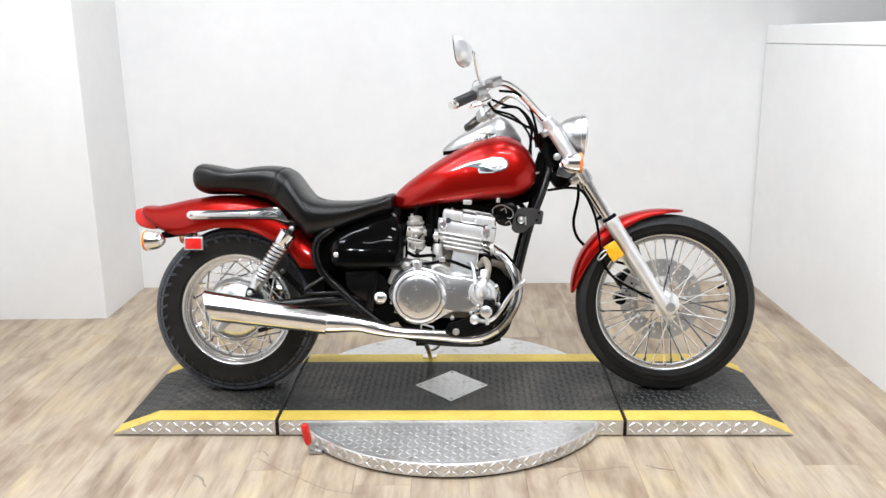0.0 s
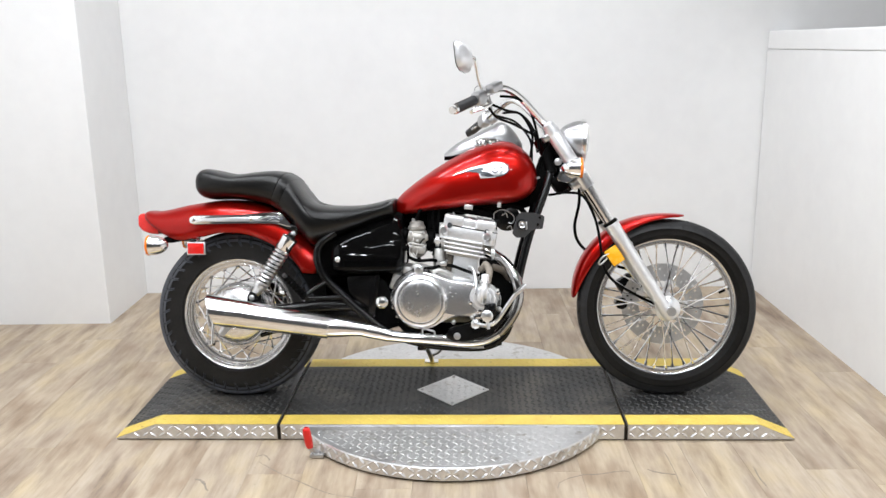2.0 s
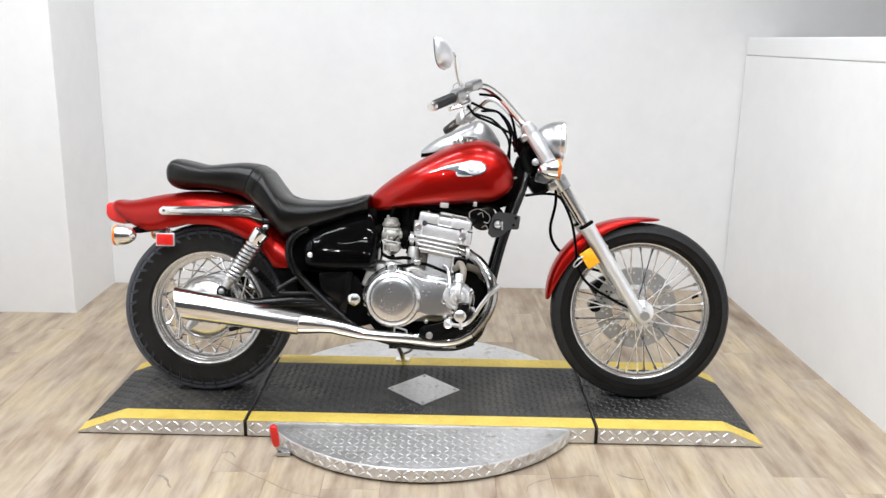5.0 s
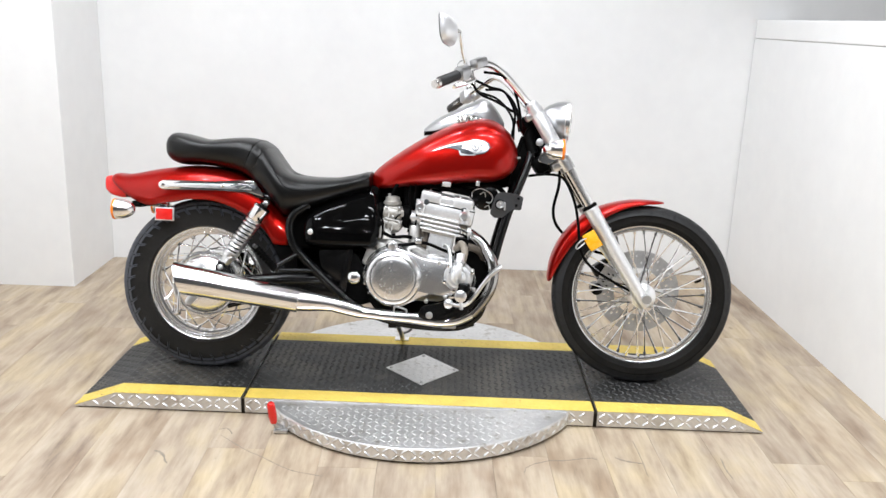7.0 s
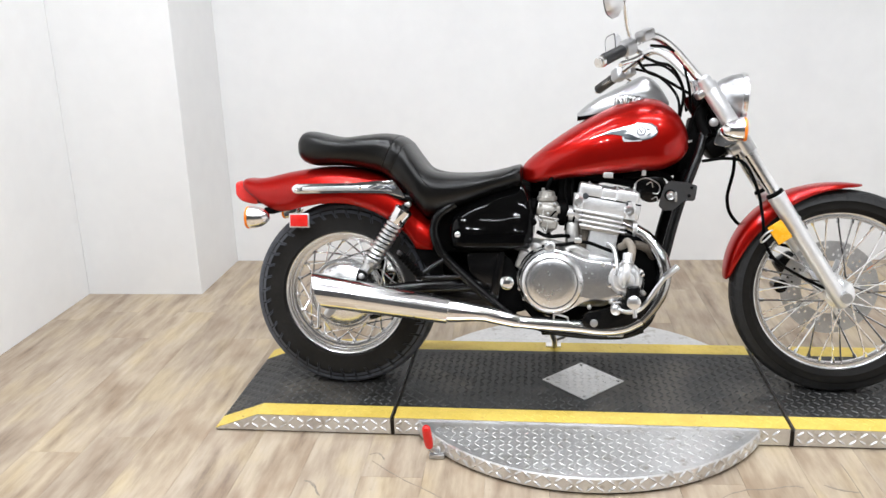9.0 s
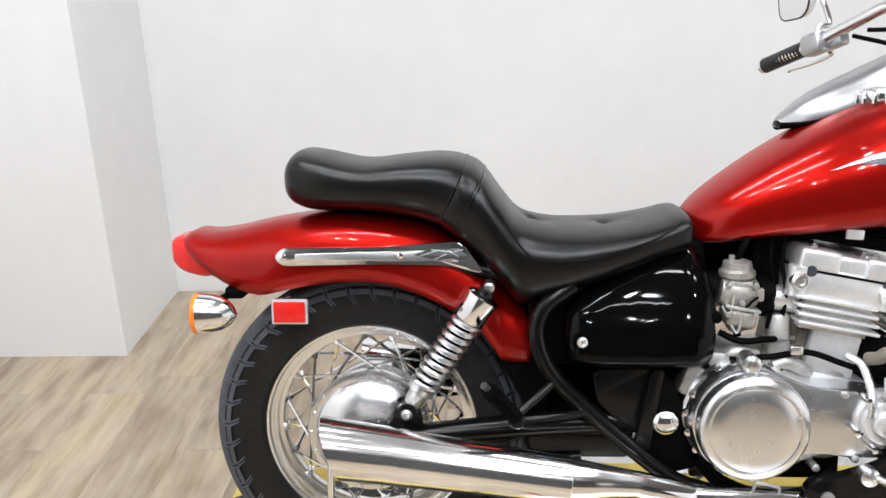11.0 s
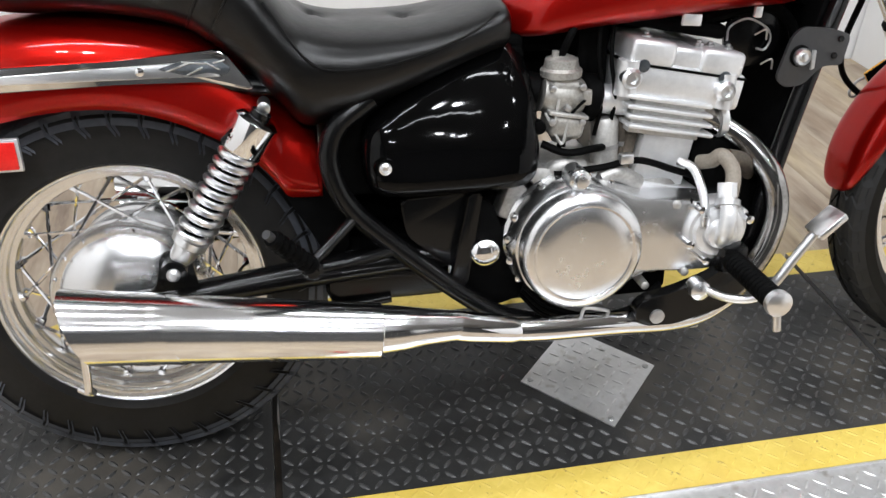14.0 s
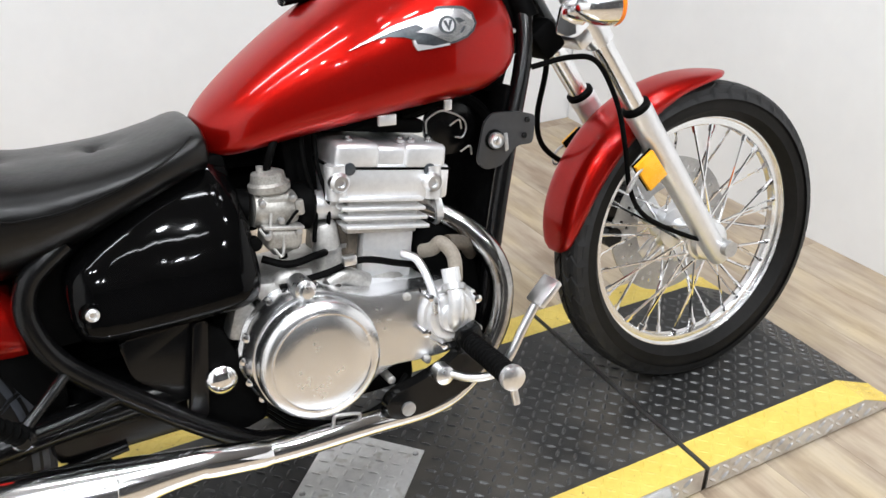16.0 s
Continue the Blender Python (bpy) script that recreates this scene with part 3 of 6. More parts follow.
# scuffs and hairline cracks in the floor before the turntable
def scuff(points, width):
    pts = curve_points([(x, y) for x, y in points], 6)
    rng = random.Random(len(points) * 7 + int(points[0][0] * 100))
    bm = bmesh.new()
    rows = []
    for i, (x, y) in enumerate(pts):
        a, c = pts[max(i - 1, 0)], pts[min(i + 1, len(pts) - 1)]
        d = Vector((c[0] - a[0], c[1] - a[1], 0)).normalized()
        n = Vector((-d.y, d.x, 0)) * width * rng.uniform(0.3, 1.0) * (0.3 if i in (0, len(pts) - 1) else 1.0)
        p = Vector((x + rng.uniform(-0.0015, 0.0015), y + rng.uniform(-0.0015, 0.0015), 0))
        rows.append([p + n + Vector((0, 0, 0.0007)), p - n + Vector((0, 0, 0.0007)), p - n * 1.1 + Vector((0, 0, 0.0001)), p + n * 1.1 + Vector((0, 0, 0.0001))])
    add_rings(bm, rows)
    return structure("scuff_mark", bm, CRACK, "thin grey scuff across the floor planks", "scuff mark")


SCUFFS = [([(0.327, -0.728), (0.343, -0.681), (0.408, -0.642), (0.47, -0.635), (0.544, -0.616), (0.57, -0.625)], 0.0022),
          ([(0.63, -0.607), (0.66, -0.627), (0.711, -0.642)], 0.004),
          ([(0.713, -0.492), (0.715, -0.597), (0.711, -0.721)], 0.0015),
          ([(0.976, -0.594), (0.97, -0.671), (0.976, -0.725)], 0.0025),
          ([(-0.646, -0.531), (-0.55, -0.619), (-0.454, -0.69), (-0.379, -0.744), (-0.282, -0.771)], 0.0018),
          ([(-0.827, -0.644), (-0.799, -0.658), (-0.764, -0.719)], 0.005),
          ([(-0.662, -0.493), (-0.634, -0.485), (-0.611, -0.524)], 0.003)]
for points, width in SCUFFS:
    scuff(points, width)


# ---- the motorcycle: x ahead, y to its left, z up from where it stands ----
LEAN_BIKE = 9.7
bike = new("motorcycle")
bike.matrix_world = pose(0.019, -0.108, TOP + 0.002, 0, 0, -1.75) @ pose(0, 0, 0, -LEAN_BIKE) @ Matrix.Scale(1.025, 4)
tagged(bike, "red and black cruiser motorcycle with chrome, on its side stand", "motorcycle")
REAR, FRONT = Vector((-0.794, 0, 0.298)), Vector((0.760, 0, 0.317))


# wheels
def spoke_mesh(r0, r1, y0, y1, lag, radius):
    bm = bmesh.new()
    a, b = Vector((r0, y0, 0)), Vector((r1 * math.cos(lag), y1, r1 * math.sin(lag)))
    n = a.lerp(b, 0.93)
    add_tube(bm, [(*a, radius), (*n, radius), (*n, radius * 1.9), (*b, radius * 1.9)], radius, 6, smooth=False)
    me = bpy.data.meshes.new("spoke")
    bm.to_mesh(me)
    bm.free()
    me.materials.append(CHROME)
    return me


def tread_blocks(prof, count, gap):
    """Tread blocks lying on the tyre's profile, with zigzag joints between them."""
    verts, faces = [], []
    crown = sorted((y, r) for y, r in prof if y >= 0)
    ys0, rs0 = [p[0] for p in crown], [p[1] for p in crown]
    top = max(rs0)
    edge = max(y for y, r in crown if r > top - 0.027)
    # stations evenly spaced along the arc from the crown to the shoulder
    fine = np.linspace(0, 1, 60)
    line = [edge * math.sin(f * math.pi / 2) for f in fine]
    line = [(y, float(np.interp(y, ys0, rs0))) for y in line]
    ys = [line[int(k)] for k in np.linspace(2, 59, 8)]
    zig = (0.0, 0.5, 0.9, 0.45, 0.85, 1.25, 0.8, 1.2)
    step = 2 * math.pi / count

    def place(a, y, r, lift):
        return ((r + lift) * math.cos(a), y + math.copysign(lift * 0.6, y), (r + lift) * math.sin(a))
    for side in (-1, 1):
        for i in range(count):
            i0 = len(verts)
            last = 8
            for lift in (-0.009, 0.0008):
                for (y, r), z in zip(ys[:last], zig):
                    for e in (gap, 0.36, 0.64, 1 - gap):
                        verts.append(place((i + e + z * 0.65 + (0.5 if side > 0 else 0)) * step, side * y, r, lift))
            n = 4 * last
            for j in range(last - 1):
                for k in range(3):
                    a, b, c, d = 4 * j + k, 4 * j + k + 1, 4 * j + k + 5, 4 * j + k + 4
                    faces.append((i0 + n + a, i0 + n + b, i0 + n + c, i0 + n + d))
                a, d = 4 * j, 4 * j + 4
                faces.append((i0 + a, i0 + d, i0 + n + d, i0 + n + a))
                a, d = 4 * j + 3, 4 * j + 7
                faces.append((i0 + a, i0 + n + a, i0 + n + d, i0 + d))
            for k in range(3):
                faces.append((i0 + k, i0 + n + k, i0 + n + k + 1, i0 + k + 1))
                m = n - 4 + k
                faces.append((i0 + m, i0 + m + 1, i0 + n + m + 1, i0 + n + m))
    return verts, faces


def wheel(name, centre, R, half, rim_r, hub_profile, hub_mat, spokes, flange_r, flange_y, blocks, label, rim_share, tread_mat, casing_mat, gap, square=1.0):
    hub = part(name, lathe(hub_profile, (0, 0, 0), "Y", 48), hub_mat, bike, label)
    hub.location = centre
    s = R - rim_r
    prof = []
    for a in np.linspace(-0.12, math.pi + 0.12, 26):
        c, q = math.cos(a), math.sin(a)
        prof.append((half * spow(c, 0.8 * square) * (0.80 + 0.2 * abs(q)), rim_r + 0.012 + (s - 0.015) * max(q, -0.2) ** (0.75 * square if q > 0 else 1) if q > 0 else rim_r + 0.004))
    prof += [(-half * 0.46, rim_r - 0.012), (half * 0.46, rim_r - 0.012)]
    # the casing lies deeper than the tread blocks on the crown
    top = max(r for _, r in prof)
    casing = [(y, r - 0.07 * gap * min(max((r - top + 0.042) / 0.010, 0), 1)) for y, r in prof]
    part("tyre", lathe(casing, axis="Y", segs=96, cyclic=True), casing_mat, hub, "black rubber tyre")
    me = bpy.data.meshes.new("tread")
    v, f = tread_blocks(prof[:26], blocks, gap)
    me.from_pydata(v, [], f)
    me.materials.append(tread_mat)
    t = new("tread", me)
    t.parent = hub
    w = half * rim_share
    lip = [(-w + 0.0065 - 0.0065 * math.cos(g), rim_r - 0.001 + 0.0075 * math.sin(g)) for g in np.linspace(1.7, -1.3, 8)]
    wall = [(-w + 0.0100, rim_r - 0.0105), (-w + 0.0105, rim_r - 0.0140), (-w + 0.0185, rim_r - 0.0150), (-w + 0.0190, rim_r - 0.0190), (-w * 0.40, rim_r - 0.0215), (-w * 0.37, rim_r - 0.0285), (-w * 0.2, rim_r - 0.0318)]
    inner = lip + wall
    back = [(-w * 0.2, rim_r - 0.027), (-w * 0.45, rim_r - 0.014), (-w + 0.016, rim_r - 0.008), (-w + 0.01, rim_r + 0.004)]
    rim_prof = inner + [(-y, r) for y, r in inner[::-1]] + [(-y, r) for y, r in back[::-1]] + back
    part("rim", lathe(rim_prof, axis="Y", segs=96, cyclic=True), RIM_CHROME, hub, "chromed wheel rim", angle=25)
    step = 2 * math.pi / spokes
    kinds = [spoke_mesh(flange_r, rim_r - 0.03, sd * flange_y, sd * 0.008, dr * 0.62 * (0.045 + flange_r) / 0.11, 0.0029) for sd in (-1, 1) for dr in (-1, 1)]
    for i in range(spokes):
        ob = new("spoke", kinds[i % 4])
        ob.parent = hub
        ob.matrix_basis = Matrix.Rotation(i * step, 4, "Y")
    return hub


front_wheel = wheel("front_wheel", FRONT, 0.321, 0.052, 0.260,
                    [(-0.06, 0.012), (-0.06, 0.026), (-0.05, 0.045), (-0.044, 0.045), (-0.04, 0.024), (0.03, 0.024), (0.034, 0.046), (0.042, 0.046), (0.06, 0.05), (0.065, 0.02)],
                    POLISHED, 40, 0.042, 0.044, 44, "spoked front wheel with a narrow tyre", 0.6, TREAD, RUBBER, 0.085)
rear_wheel = wheel("rear_wheel", REAR, 0.306, 0.074, 0.206,
                   [(-0.096, 0.02), (-0.0945, 0.05), (-0.089, 0.075), (-0.079, 0.095), (-0.072, 0.1015), (-0.070, 0.103), (-0.071, 0.105), (-0.069, 0.116), (-0.064, 0.119), (-0.04, 0.117), (-0.036, 0.09), (0.03, 0.09), (0.04, 0.1), (0.06, 0.1), (0.07, 0.04)],
                   CASE_METAL, 40, 0.112, 0.062, 40, "spoked rear wheel with a wide tyre and polished drum hub", 0.66, TREAD_REAR, RUBBER_DUSTY, 0.075, 0.78)

# drilled brake disc on the left of the front wheel
bm = bmesh.new()
nr = [0.086, 0.094, 0.102, 0.11, 0.118, 0.126, 0.134, 0.142, 0.150]
seg = 120
grid = [[[bm.verts.new((r * math.cos(2 * math.pi * i / seg), y, r * math.sin(2 * math.pi * i / seg))) for r in nr] for i in range(seg)] for y in (0.062, 0.067)]
for i in range(seg):
    k = (i + 1) % seg
    for j in range(len(nr) - 1):
        group = (i // 6) % 2
        if (j == 2 and i % 6 in (1, 4) and group == 0) or (j == 4 and i % 6 == 2 and group == 0) or (j == 5 and i % 6 in (1, 4) and group == 1) or (j == 3 and i % 6 == 3 and group == 1):
            for a, b in (((i, j), (k, j)), ((i, j + 1), (k, j + 1)), ((i, j), (i, j + 1)), ((k, j), (k, j + 1))):
                bm.faces.new((grid[0][a[0]][a[1]], grid[0][b[0]][b[1]], grid[1][b[0]][b[1]], grid[1][a[0]][a[1]]))
            continue
        bm.faces.new((grid[0][i][j], grid[0][k][j], grid[0][k][j + 1], grid[0][i][j + 1]))
        bm.faces.new((grid[1][i][j], grid[1][i][j + 1], grid[1][k][j + 1], grid[1][k][j]))
    bm.faces.new((grid[0][i][0], grid[1][i][0], grid[1][k][0], grid[0][k][0]))
    bm.faces.new((grid[0][i][-1], grid[0][k][-1], grid[1][k][-1], grid[1][i][-1]))
part("brake_disc", bm, STEEL, front_wheel, "drilled steel brake disc", smooth=False)
for i in range(5):
    a = 2 * math.pi * i / 5
    part("disc_carrier_arm", box((0.068 * math.cos(a), 0.062, 0.068 * math.sin(a)), (0.05, 0.006, 0.026), Matrix.Rotation(-a, 4, "Y"), 0.002), POLISHED, front_wheel)
part("axle_nut", lathe([(-0.125, 0.008), (-0.125, 0.016), (-0.06, 0.016), (-0.06, 0.01)], axis="Y", segs=24), STEEL, front_wheel)
part("speedometer_drive", lathe([(-0.044, 0.04), (-0.07, 0.04), (-0.075, 0.034), (-0.078, 0.012)], axis="Y", segs=32), POLISHED, front_wheel)
part("valve_stem", tube([(0.212, 0.0, 0.06), (0.19, 0.0, 0.05)], 0.0045, 8), BLACK_PLASTIC, front_wheel)
part("sprocket", lathe([(0.072, 0.1), (0.078, 0.1), (0.078, 0.05), (0.072, 0.05)], axis="Y", segs=40, cyclic=True), STEEL, rear_wheel)
part("axle_nut", lathe([(-0.12, 0.006), (-0.12, 0.015), (-0.085, 0.015), (-0.085, 0.008)], axis="Y", segs=6), STEEL, rear_wheel)
for i in range(18):
    a = 2 * math.pi * i / 18
    part("rivet", lathe([(-0.066, 0.0035), (-0.073, 0.0035), (-0.075, 0.002)], (0.111 * math.cos(a), 0, 0.111 * math.sin(a)), "Y", 8), CHROME, rear_wheel)
part("brake_arm", plate(rounded([(-0.02, -0.012), (0.02, -0.012), (0.012, 0.09), (-0.012, 0.09)], 0.01), -0.096, -0.088, 0.001), POLISHED, rear_wheel).matrix_basis = Matrix.Rotation(math.radians(-140), 4, "Y")

# fuel tank
TANK = [(-0.214, 0.697, 0.672, 0.035), (-0.207, 0.719, 0.661, 0.062), (-0.165, 0.758, 0.660, 0.098), (-0.082, 0.817, 0.672, 0.127), (0.0, 0.865, 0.681, 0.149), (0.083, 0.904, 0.689, 0.158),
        (0.145, 0.920, 0.694, 0.163), (0.208, 0.913, 0.698, 0.158), (0.258, 0.877, 0.719, 0.142), (0.284, 0.833, 0.747, 0.110), (0.294, 0.797, 0.772, 0.055)]
TANK_ROWS = curve_points(TANK, 5)


def tank_side(x, z):
    """How far out the tank's side lies, taken from its rings."""
    k = min(max(sum(r[0] <= x for r in TANK_ROWS), 1), len(TANK_ROWS) - 1)
    r0, r1 = TANK_ROWS[k - 1], TANK_ROWS[k]
    f = min(max((x - r0[0]) / (r1[0] - r0[0]), 0), 1)
    row = [u + (v - u) * f for u, v in zip(r0, r1)]
    ring = sorted((p[2], p[1]) for p in body_ring(*row, 0.36, 0.82, 0.5, 44) if p[1] >= 0)
    return float(np.interp(z, [p[0] for p in ring], [p[1] for p in ring]))


bm = bmesh.new()
add_rings(bm, [body_ring(x, zt, zb, w, 0.36, 0.82, 0.5, 44) for x, zt, zb, w in TANK_ROWS])
tank = part("fuel_tank", bm, RED, bike, "glossy candy red teardrop fuel tank", angle=60)
# badge: a silver teardrop with a long tail, on both sides
BADGE = [(0.005, 0.793), (0.028, 0.8055), (0.063, 0.8225), (0.09, 0.831), (0.118, 0.838), (0.135, 0.843), (0.153, 0.842), (0.172, 0.839), (0.186, 0.829), (0.19, 0.814), (0.184, 0.804), (0.173, 0.796), (0.157, 0.791), (0.145, 0.789), (0.132, 0.796), (0.116, 0.806), (0.097, 0.811), (0.113, 0.817), (0.126, 0.819), (0.125, 0.825), (0.111, 0.825), (0.089, 0.821), (0.063, 0.815), (0.036, 0.805)]
BADGE_DARK = [(0.017, 0.798), (0.036, 0.805), (0.063, 0.815), (0.089, 0.821), (0.111, 0.825), (0.125, 0.825), (0.126, 0.819), (0.113, 0.817), (0.097, 0.811), (0.116, 0.806), (0.136, 0.794), (0.145, 0.788), (0.122, 0.786), (0.1, 0.785), (0.097, 0.792), (0.095, 0.799), (0.081, 0.805), (0.061, 0.808), (0.045, 0.807)]
BADGE_EDGE = [(0.095, 0.799), (0.097, 0.792), (0.1, 0.785), (0.122, 0.786), (0.145, 0.788), (0.146, 0.7845), (0.122, 0.7825), (0.097, 0.7815), (0.093, 0.79), (0.092, 0.798)]


def on_tank(outline, lift, side):
    bm = bmesh.new()
    lo = [bm.verts.new((x, 0, z)) for x, z in outline]
    f = bm.faces.new(lo)
    bmesh.ops.triangulate(bm, faces=[f])
    bmesh.ops.subdivide_edges(bm, edges=bm.edges[:], cuts=2, use_grid_fill=True)
    ex = bmesh.ops.extrude_face_region(bm, geom=bm.faces[:])
    top = {v for v in ex["geom"] if isinstance(v, bmesh.types.BMVert)}
    for v in bm.verts:
        v.co.x, v.co.z = v.co.x - 0.003 - 0.08 * max(0.0, 0.12 - v.co.x), 0.812 + (v.co.z - 0.812) * 0.88
        v.co.y = side * (tank_side(v.co.x, v.co.z) + (lift if v in top else -0.004))
    return bm


for side in (-1, 1):
    part("badge_shadow", on_tank(BADGE_DARK, 0.0035, side), GREY_BADGE, tank, "dark smoked metal flame of the badge")
    part("badge_outline", on_tank([(0.130, 0.844), (0.135, 0.8470), (0.153, 0.8460), (0.175, 0.8430), (0.190, 0.8315), (0.1945, 0.814), (0.188, 0.8015), (0.1755, 0.7925), (0.157, 0.7872), (0.144, 0.7855), (0.140, 0.795), (0.150, 0.815)], 0.0042, side), GREY_BADGE, tank)
    part("badge_edge", on_tank(BADGE_EDGE, 0.0045, side), SILVER, tank)
    part("badge", on_tank(BADGE, 0.0055, side), BADGE_METAL, tank, "bright silver flame-shaped badge")
    ring = [(0.144 + 0.0135 * math.cos(a), 0.817 + 0.0145 * math.sin(a)) for a in np.linspace(0, 2 * math.pi, 20, endpoint=False)]
    part("emblem", on_tank(ring, 0.007, side), GREY_BADGE, tank, "small dark round emblem")
    disc = [(0.144 + 0.0098 * math.cos(a), 0.817 + 0.0108 * math.sin(a)) for a in np.linspace(0, 2 * math.pi, 20, endpoint=False)]
    part("emblem_face", on_tank(disc, 0.0082, side), SILVER, tank)
    part("emblem_mark", on_tank([(0.1365, 0.8245), (0.1410, 0.8245), (0.144, 0.8155), (0.1470, 0.8245), (0.1515, 0.8245), (0.144, 0.8075)], 0.0092, side), GREY_BADGE, tank)
    part("badge_cut", on_tank([(0.158, 0.826), (0.164, 0.8265), (0.173, 0.820), (0.164, 0.8185)], 0.0066, side), GREY_BADGE, tank)
    part("badge_cut", on_tank([(0.170, 0.812), (0.173, 0.8105), (0.166, 0.8025), (0.160, 0.801)], 0.0066, side), GREY_BADGE, tank)
    part("badge_cut", on_tank([(0.172, 0.834), (0.185, 0.827), (0.187, 0.819), (0.180, 0.824)], 0.0066, side), STEEL, tank)

cap = part("fuel_cap", lathe([(-0.02, 0.0), (-0.02, 0.036), (-0.004, 0.042), (0.007, 0.044), (0.014, 0.040), (0.018, 0.028), (0.021, 0.008)], (0.118, -0.03, 0.912), "Z", 32), CHROME, tank, "chromed scalloped fuel cap")
for i in range(14):
    a = 2 * math.pi * i / 14
    part("knurl", lathe([(-0.012, 0.0055), (0.004, 0.0058), (0.008, 0.003)], (0.118 + 0.0425 * math.cos(a), -0.03 + 0.0425 * math.sin(a), 0.914), "Z", 8), CHROME, cap)
for x, y, z, dx in ((0.049, -0.125, 0.686, 0.030), (0.156, -0.118, 0.692, 0.013)):
    part("mount_tab", box((x, y, z), (dx, 0.006, 0.017), Matrix.Rotation(radians(4), 4, "Y"), 0.002), SILVER, tank, "bare metal mounting tab")

# instrument pod behind the bars, on the far side of the cap
bm = bmesh.new()
pod = [(-0.022, 0.872, 0.858, 0.018), (0.01, 0.9, 0.862, 0.042), (0.042, 0.921, 0.868, 0.056), (0.074, 0.937, 0.876, 0.064), (0.11, 0.954, 0.885, 0.068), (0.145, 0.971, 0.893, 0.068), (0.178, 0.985, 0.896, 0.066), (0.205, 0.978, 0.896, 0.06), (0.235, 0.95, 0.892, 0.046), (0.262, 0.907, 0.888, 0.02)]
add_rings(bm, [body_ring(x - 0.018, zt + 0.006, zb, w, 0.2, 0.9, 0.5, 28, yc=0.035) for x, zt, zb, w in curve_points(pod, 4)])
console = part("console", bm, BRUSHED, tank, "chromed tank-top instrument pod")
bm = bmesh.new()
add_rings(bm, [body_ring(x - 0.018, zb + 0.013, zb - 0.004, w + 0.004, 0.5, 0.9, 0.9, 28, yc=0.035) for x, zt, zb, w in curve_points(pod, 4)])
part("gasket", bm, BLACK_PLASTIC, console, "black edge gasket")

# seat
SEAT = [(-0.936, 0.782, 0.755, 0.05), (-0.930, 0.811, 0.737, 0.085), (-0.910, 0.829, 0.724, 0.108), (-0.872, 0.825, 0.717, 0.12), (-0.796, 0.810, 0.717, 0.13), (-0.718, 0.817, 0.706, 0.136), (-0.66, 0.821, 0.688, 0.142),
        (-0.616, 0.815, 0.656, 0.15), (-0.578, 0.793, 0.619, 0.158), (-0.544, 0.748, 0.578, 0.163), (-0.511, 0.711, 0.546, 0.165), (-0.46, 0.695, 0.557, 0.164), (-0.40, 0.692, 0.577, 0.160), (-0.331, 0.695, 0.606, 0.149),
        (-0.27, 0.706, 0.630, 0.135), (-0.238, 0.715, 0.640, 0.126), (-0.224, 0.717, 0.643, 0.120), (-0.216, 0.714, 0.646, 0.112), (-0.212, 0.70, 0.66, 0.092)]
bm = bmesh.new()
add_rings(bm, [body_ring(x, zt, zb, w, 0.60, 0.72, 0.80, 120) for x, zt, zb, w in curve_points(SEAT, 12)])
for v in bm.verts:
    # soft dimples where the rider's seat is buttoned
    for bx, by in ((-0.487, 0.0), (-0.352, 0.0)):
        d = math.hypot(v.co.x - bx, v.co.y - by)
        if v.co.z > 0.66 and d < 0.09:
            turn = math.atan2(v.co.y - by, v.co.x - bx)
            v.co.z -= 0.011 * math.exp(-(d / 0.011) ** 2) + 0.005 * math.exp(-(d / 0.035) ** 2) + 0.0022 * math.exp(-(d / 0.03) ** 2) * math.cos(6 * turn + bx * 40)
seat = part("seat", bm, LEATHER, bike, "stepped black leather two-up seat, creased and buttoned", angle=70)


def seat_at(x):
    rows = curve_points(SEAT, 5)
    xs = [r[0] for r in rows]
    return [float(np.interp(x, xs, [r[i] for r in rows])) for i in (1, 2, 3)]


def seat_band(xa, xb, lift):
    """A strap lying aslant across the seat: higher up it runs further ahead."""
    bm = bmesh.new()
    rings = []
    for x in np.linspace(xa, xb, 6):
        e = lift if xa < x < xb else lift * 0.2
        zt, zb, w = seat_at(x)
        ring = []
        for i, (px, py, pz) in enumerate(body_ring(x, zt, zb, w, 0.60, 0.72, 0.80, 56)):
            xs = x + 0.4 * (pz - 0.735)
            zt2, zb2, w2 = seat_at(xs)
            q = body_ring(xs, zt2 + e, zb2 - e * 0.2, w2 + e, 0.60, 0.72, 0.80, 56)[i]
            ring.append(q)
        rings.append(ring)
    add_rings(bm, rings)
    return bm


part("strap", seat_band(-0.637, -0.606, 0.0020), LEATHER, seat, "stitched leather strap across the step")
for xs in (-0.641, -0.604):
    part("strap_seam", seat_band(xs - 0.0022, xs + 0.0022, 0.0026), LEATHER, seat)
for bx, by in ((-0.487, 0.0), (-0.352, 0.0)):
    part("button", lathe([(0.0, 0.0), (0.0, 0.008), (0.003, 0.006), (0.004, 0.001)], (bx, by, seat_at(bx)[0] - 0.0165), "Z", 14), LEATHER, seat)


def seat_seam(side):
    pts = []
    for x, f in ((-0.555, 0.84), (-0.5, 0.70), (-0.44, 0.64), (-0.38, 0.63), (-0.32, 0.67), (-0.27, 0.74), (-0.235, 0.86)):
        zt, zb, w = seat_at(x)
        zc = zb + 0.60 * (zt - zb)
        z = zb + f * (zt - zb)
        s = min(max((z - zc) / (zt - zc), 0), 0.98)
        y = w * (1 - (s ** (1 / 0.72)) ** 2) ** 0.36
        pts.append((x, side * y, z + 0.0005))
    return tube(pts, 0.0018, 6)


for side in (-1, 1):
    part("piping", seat_seam(side), LEATHER, seat, "raised seam along the seat's side")


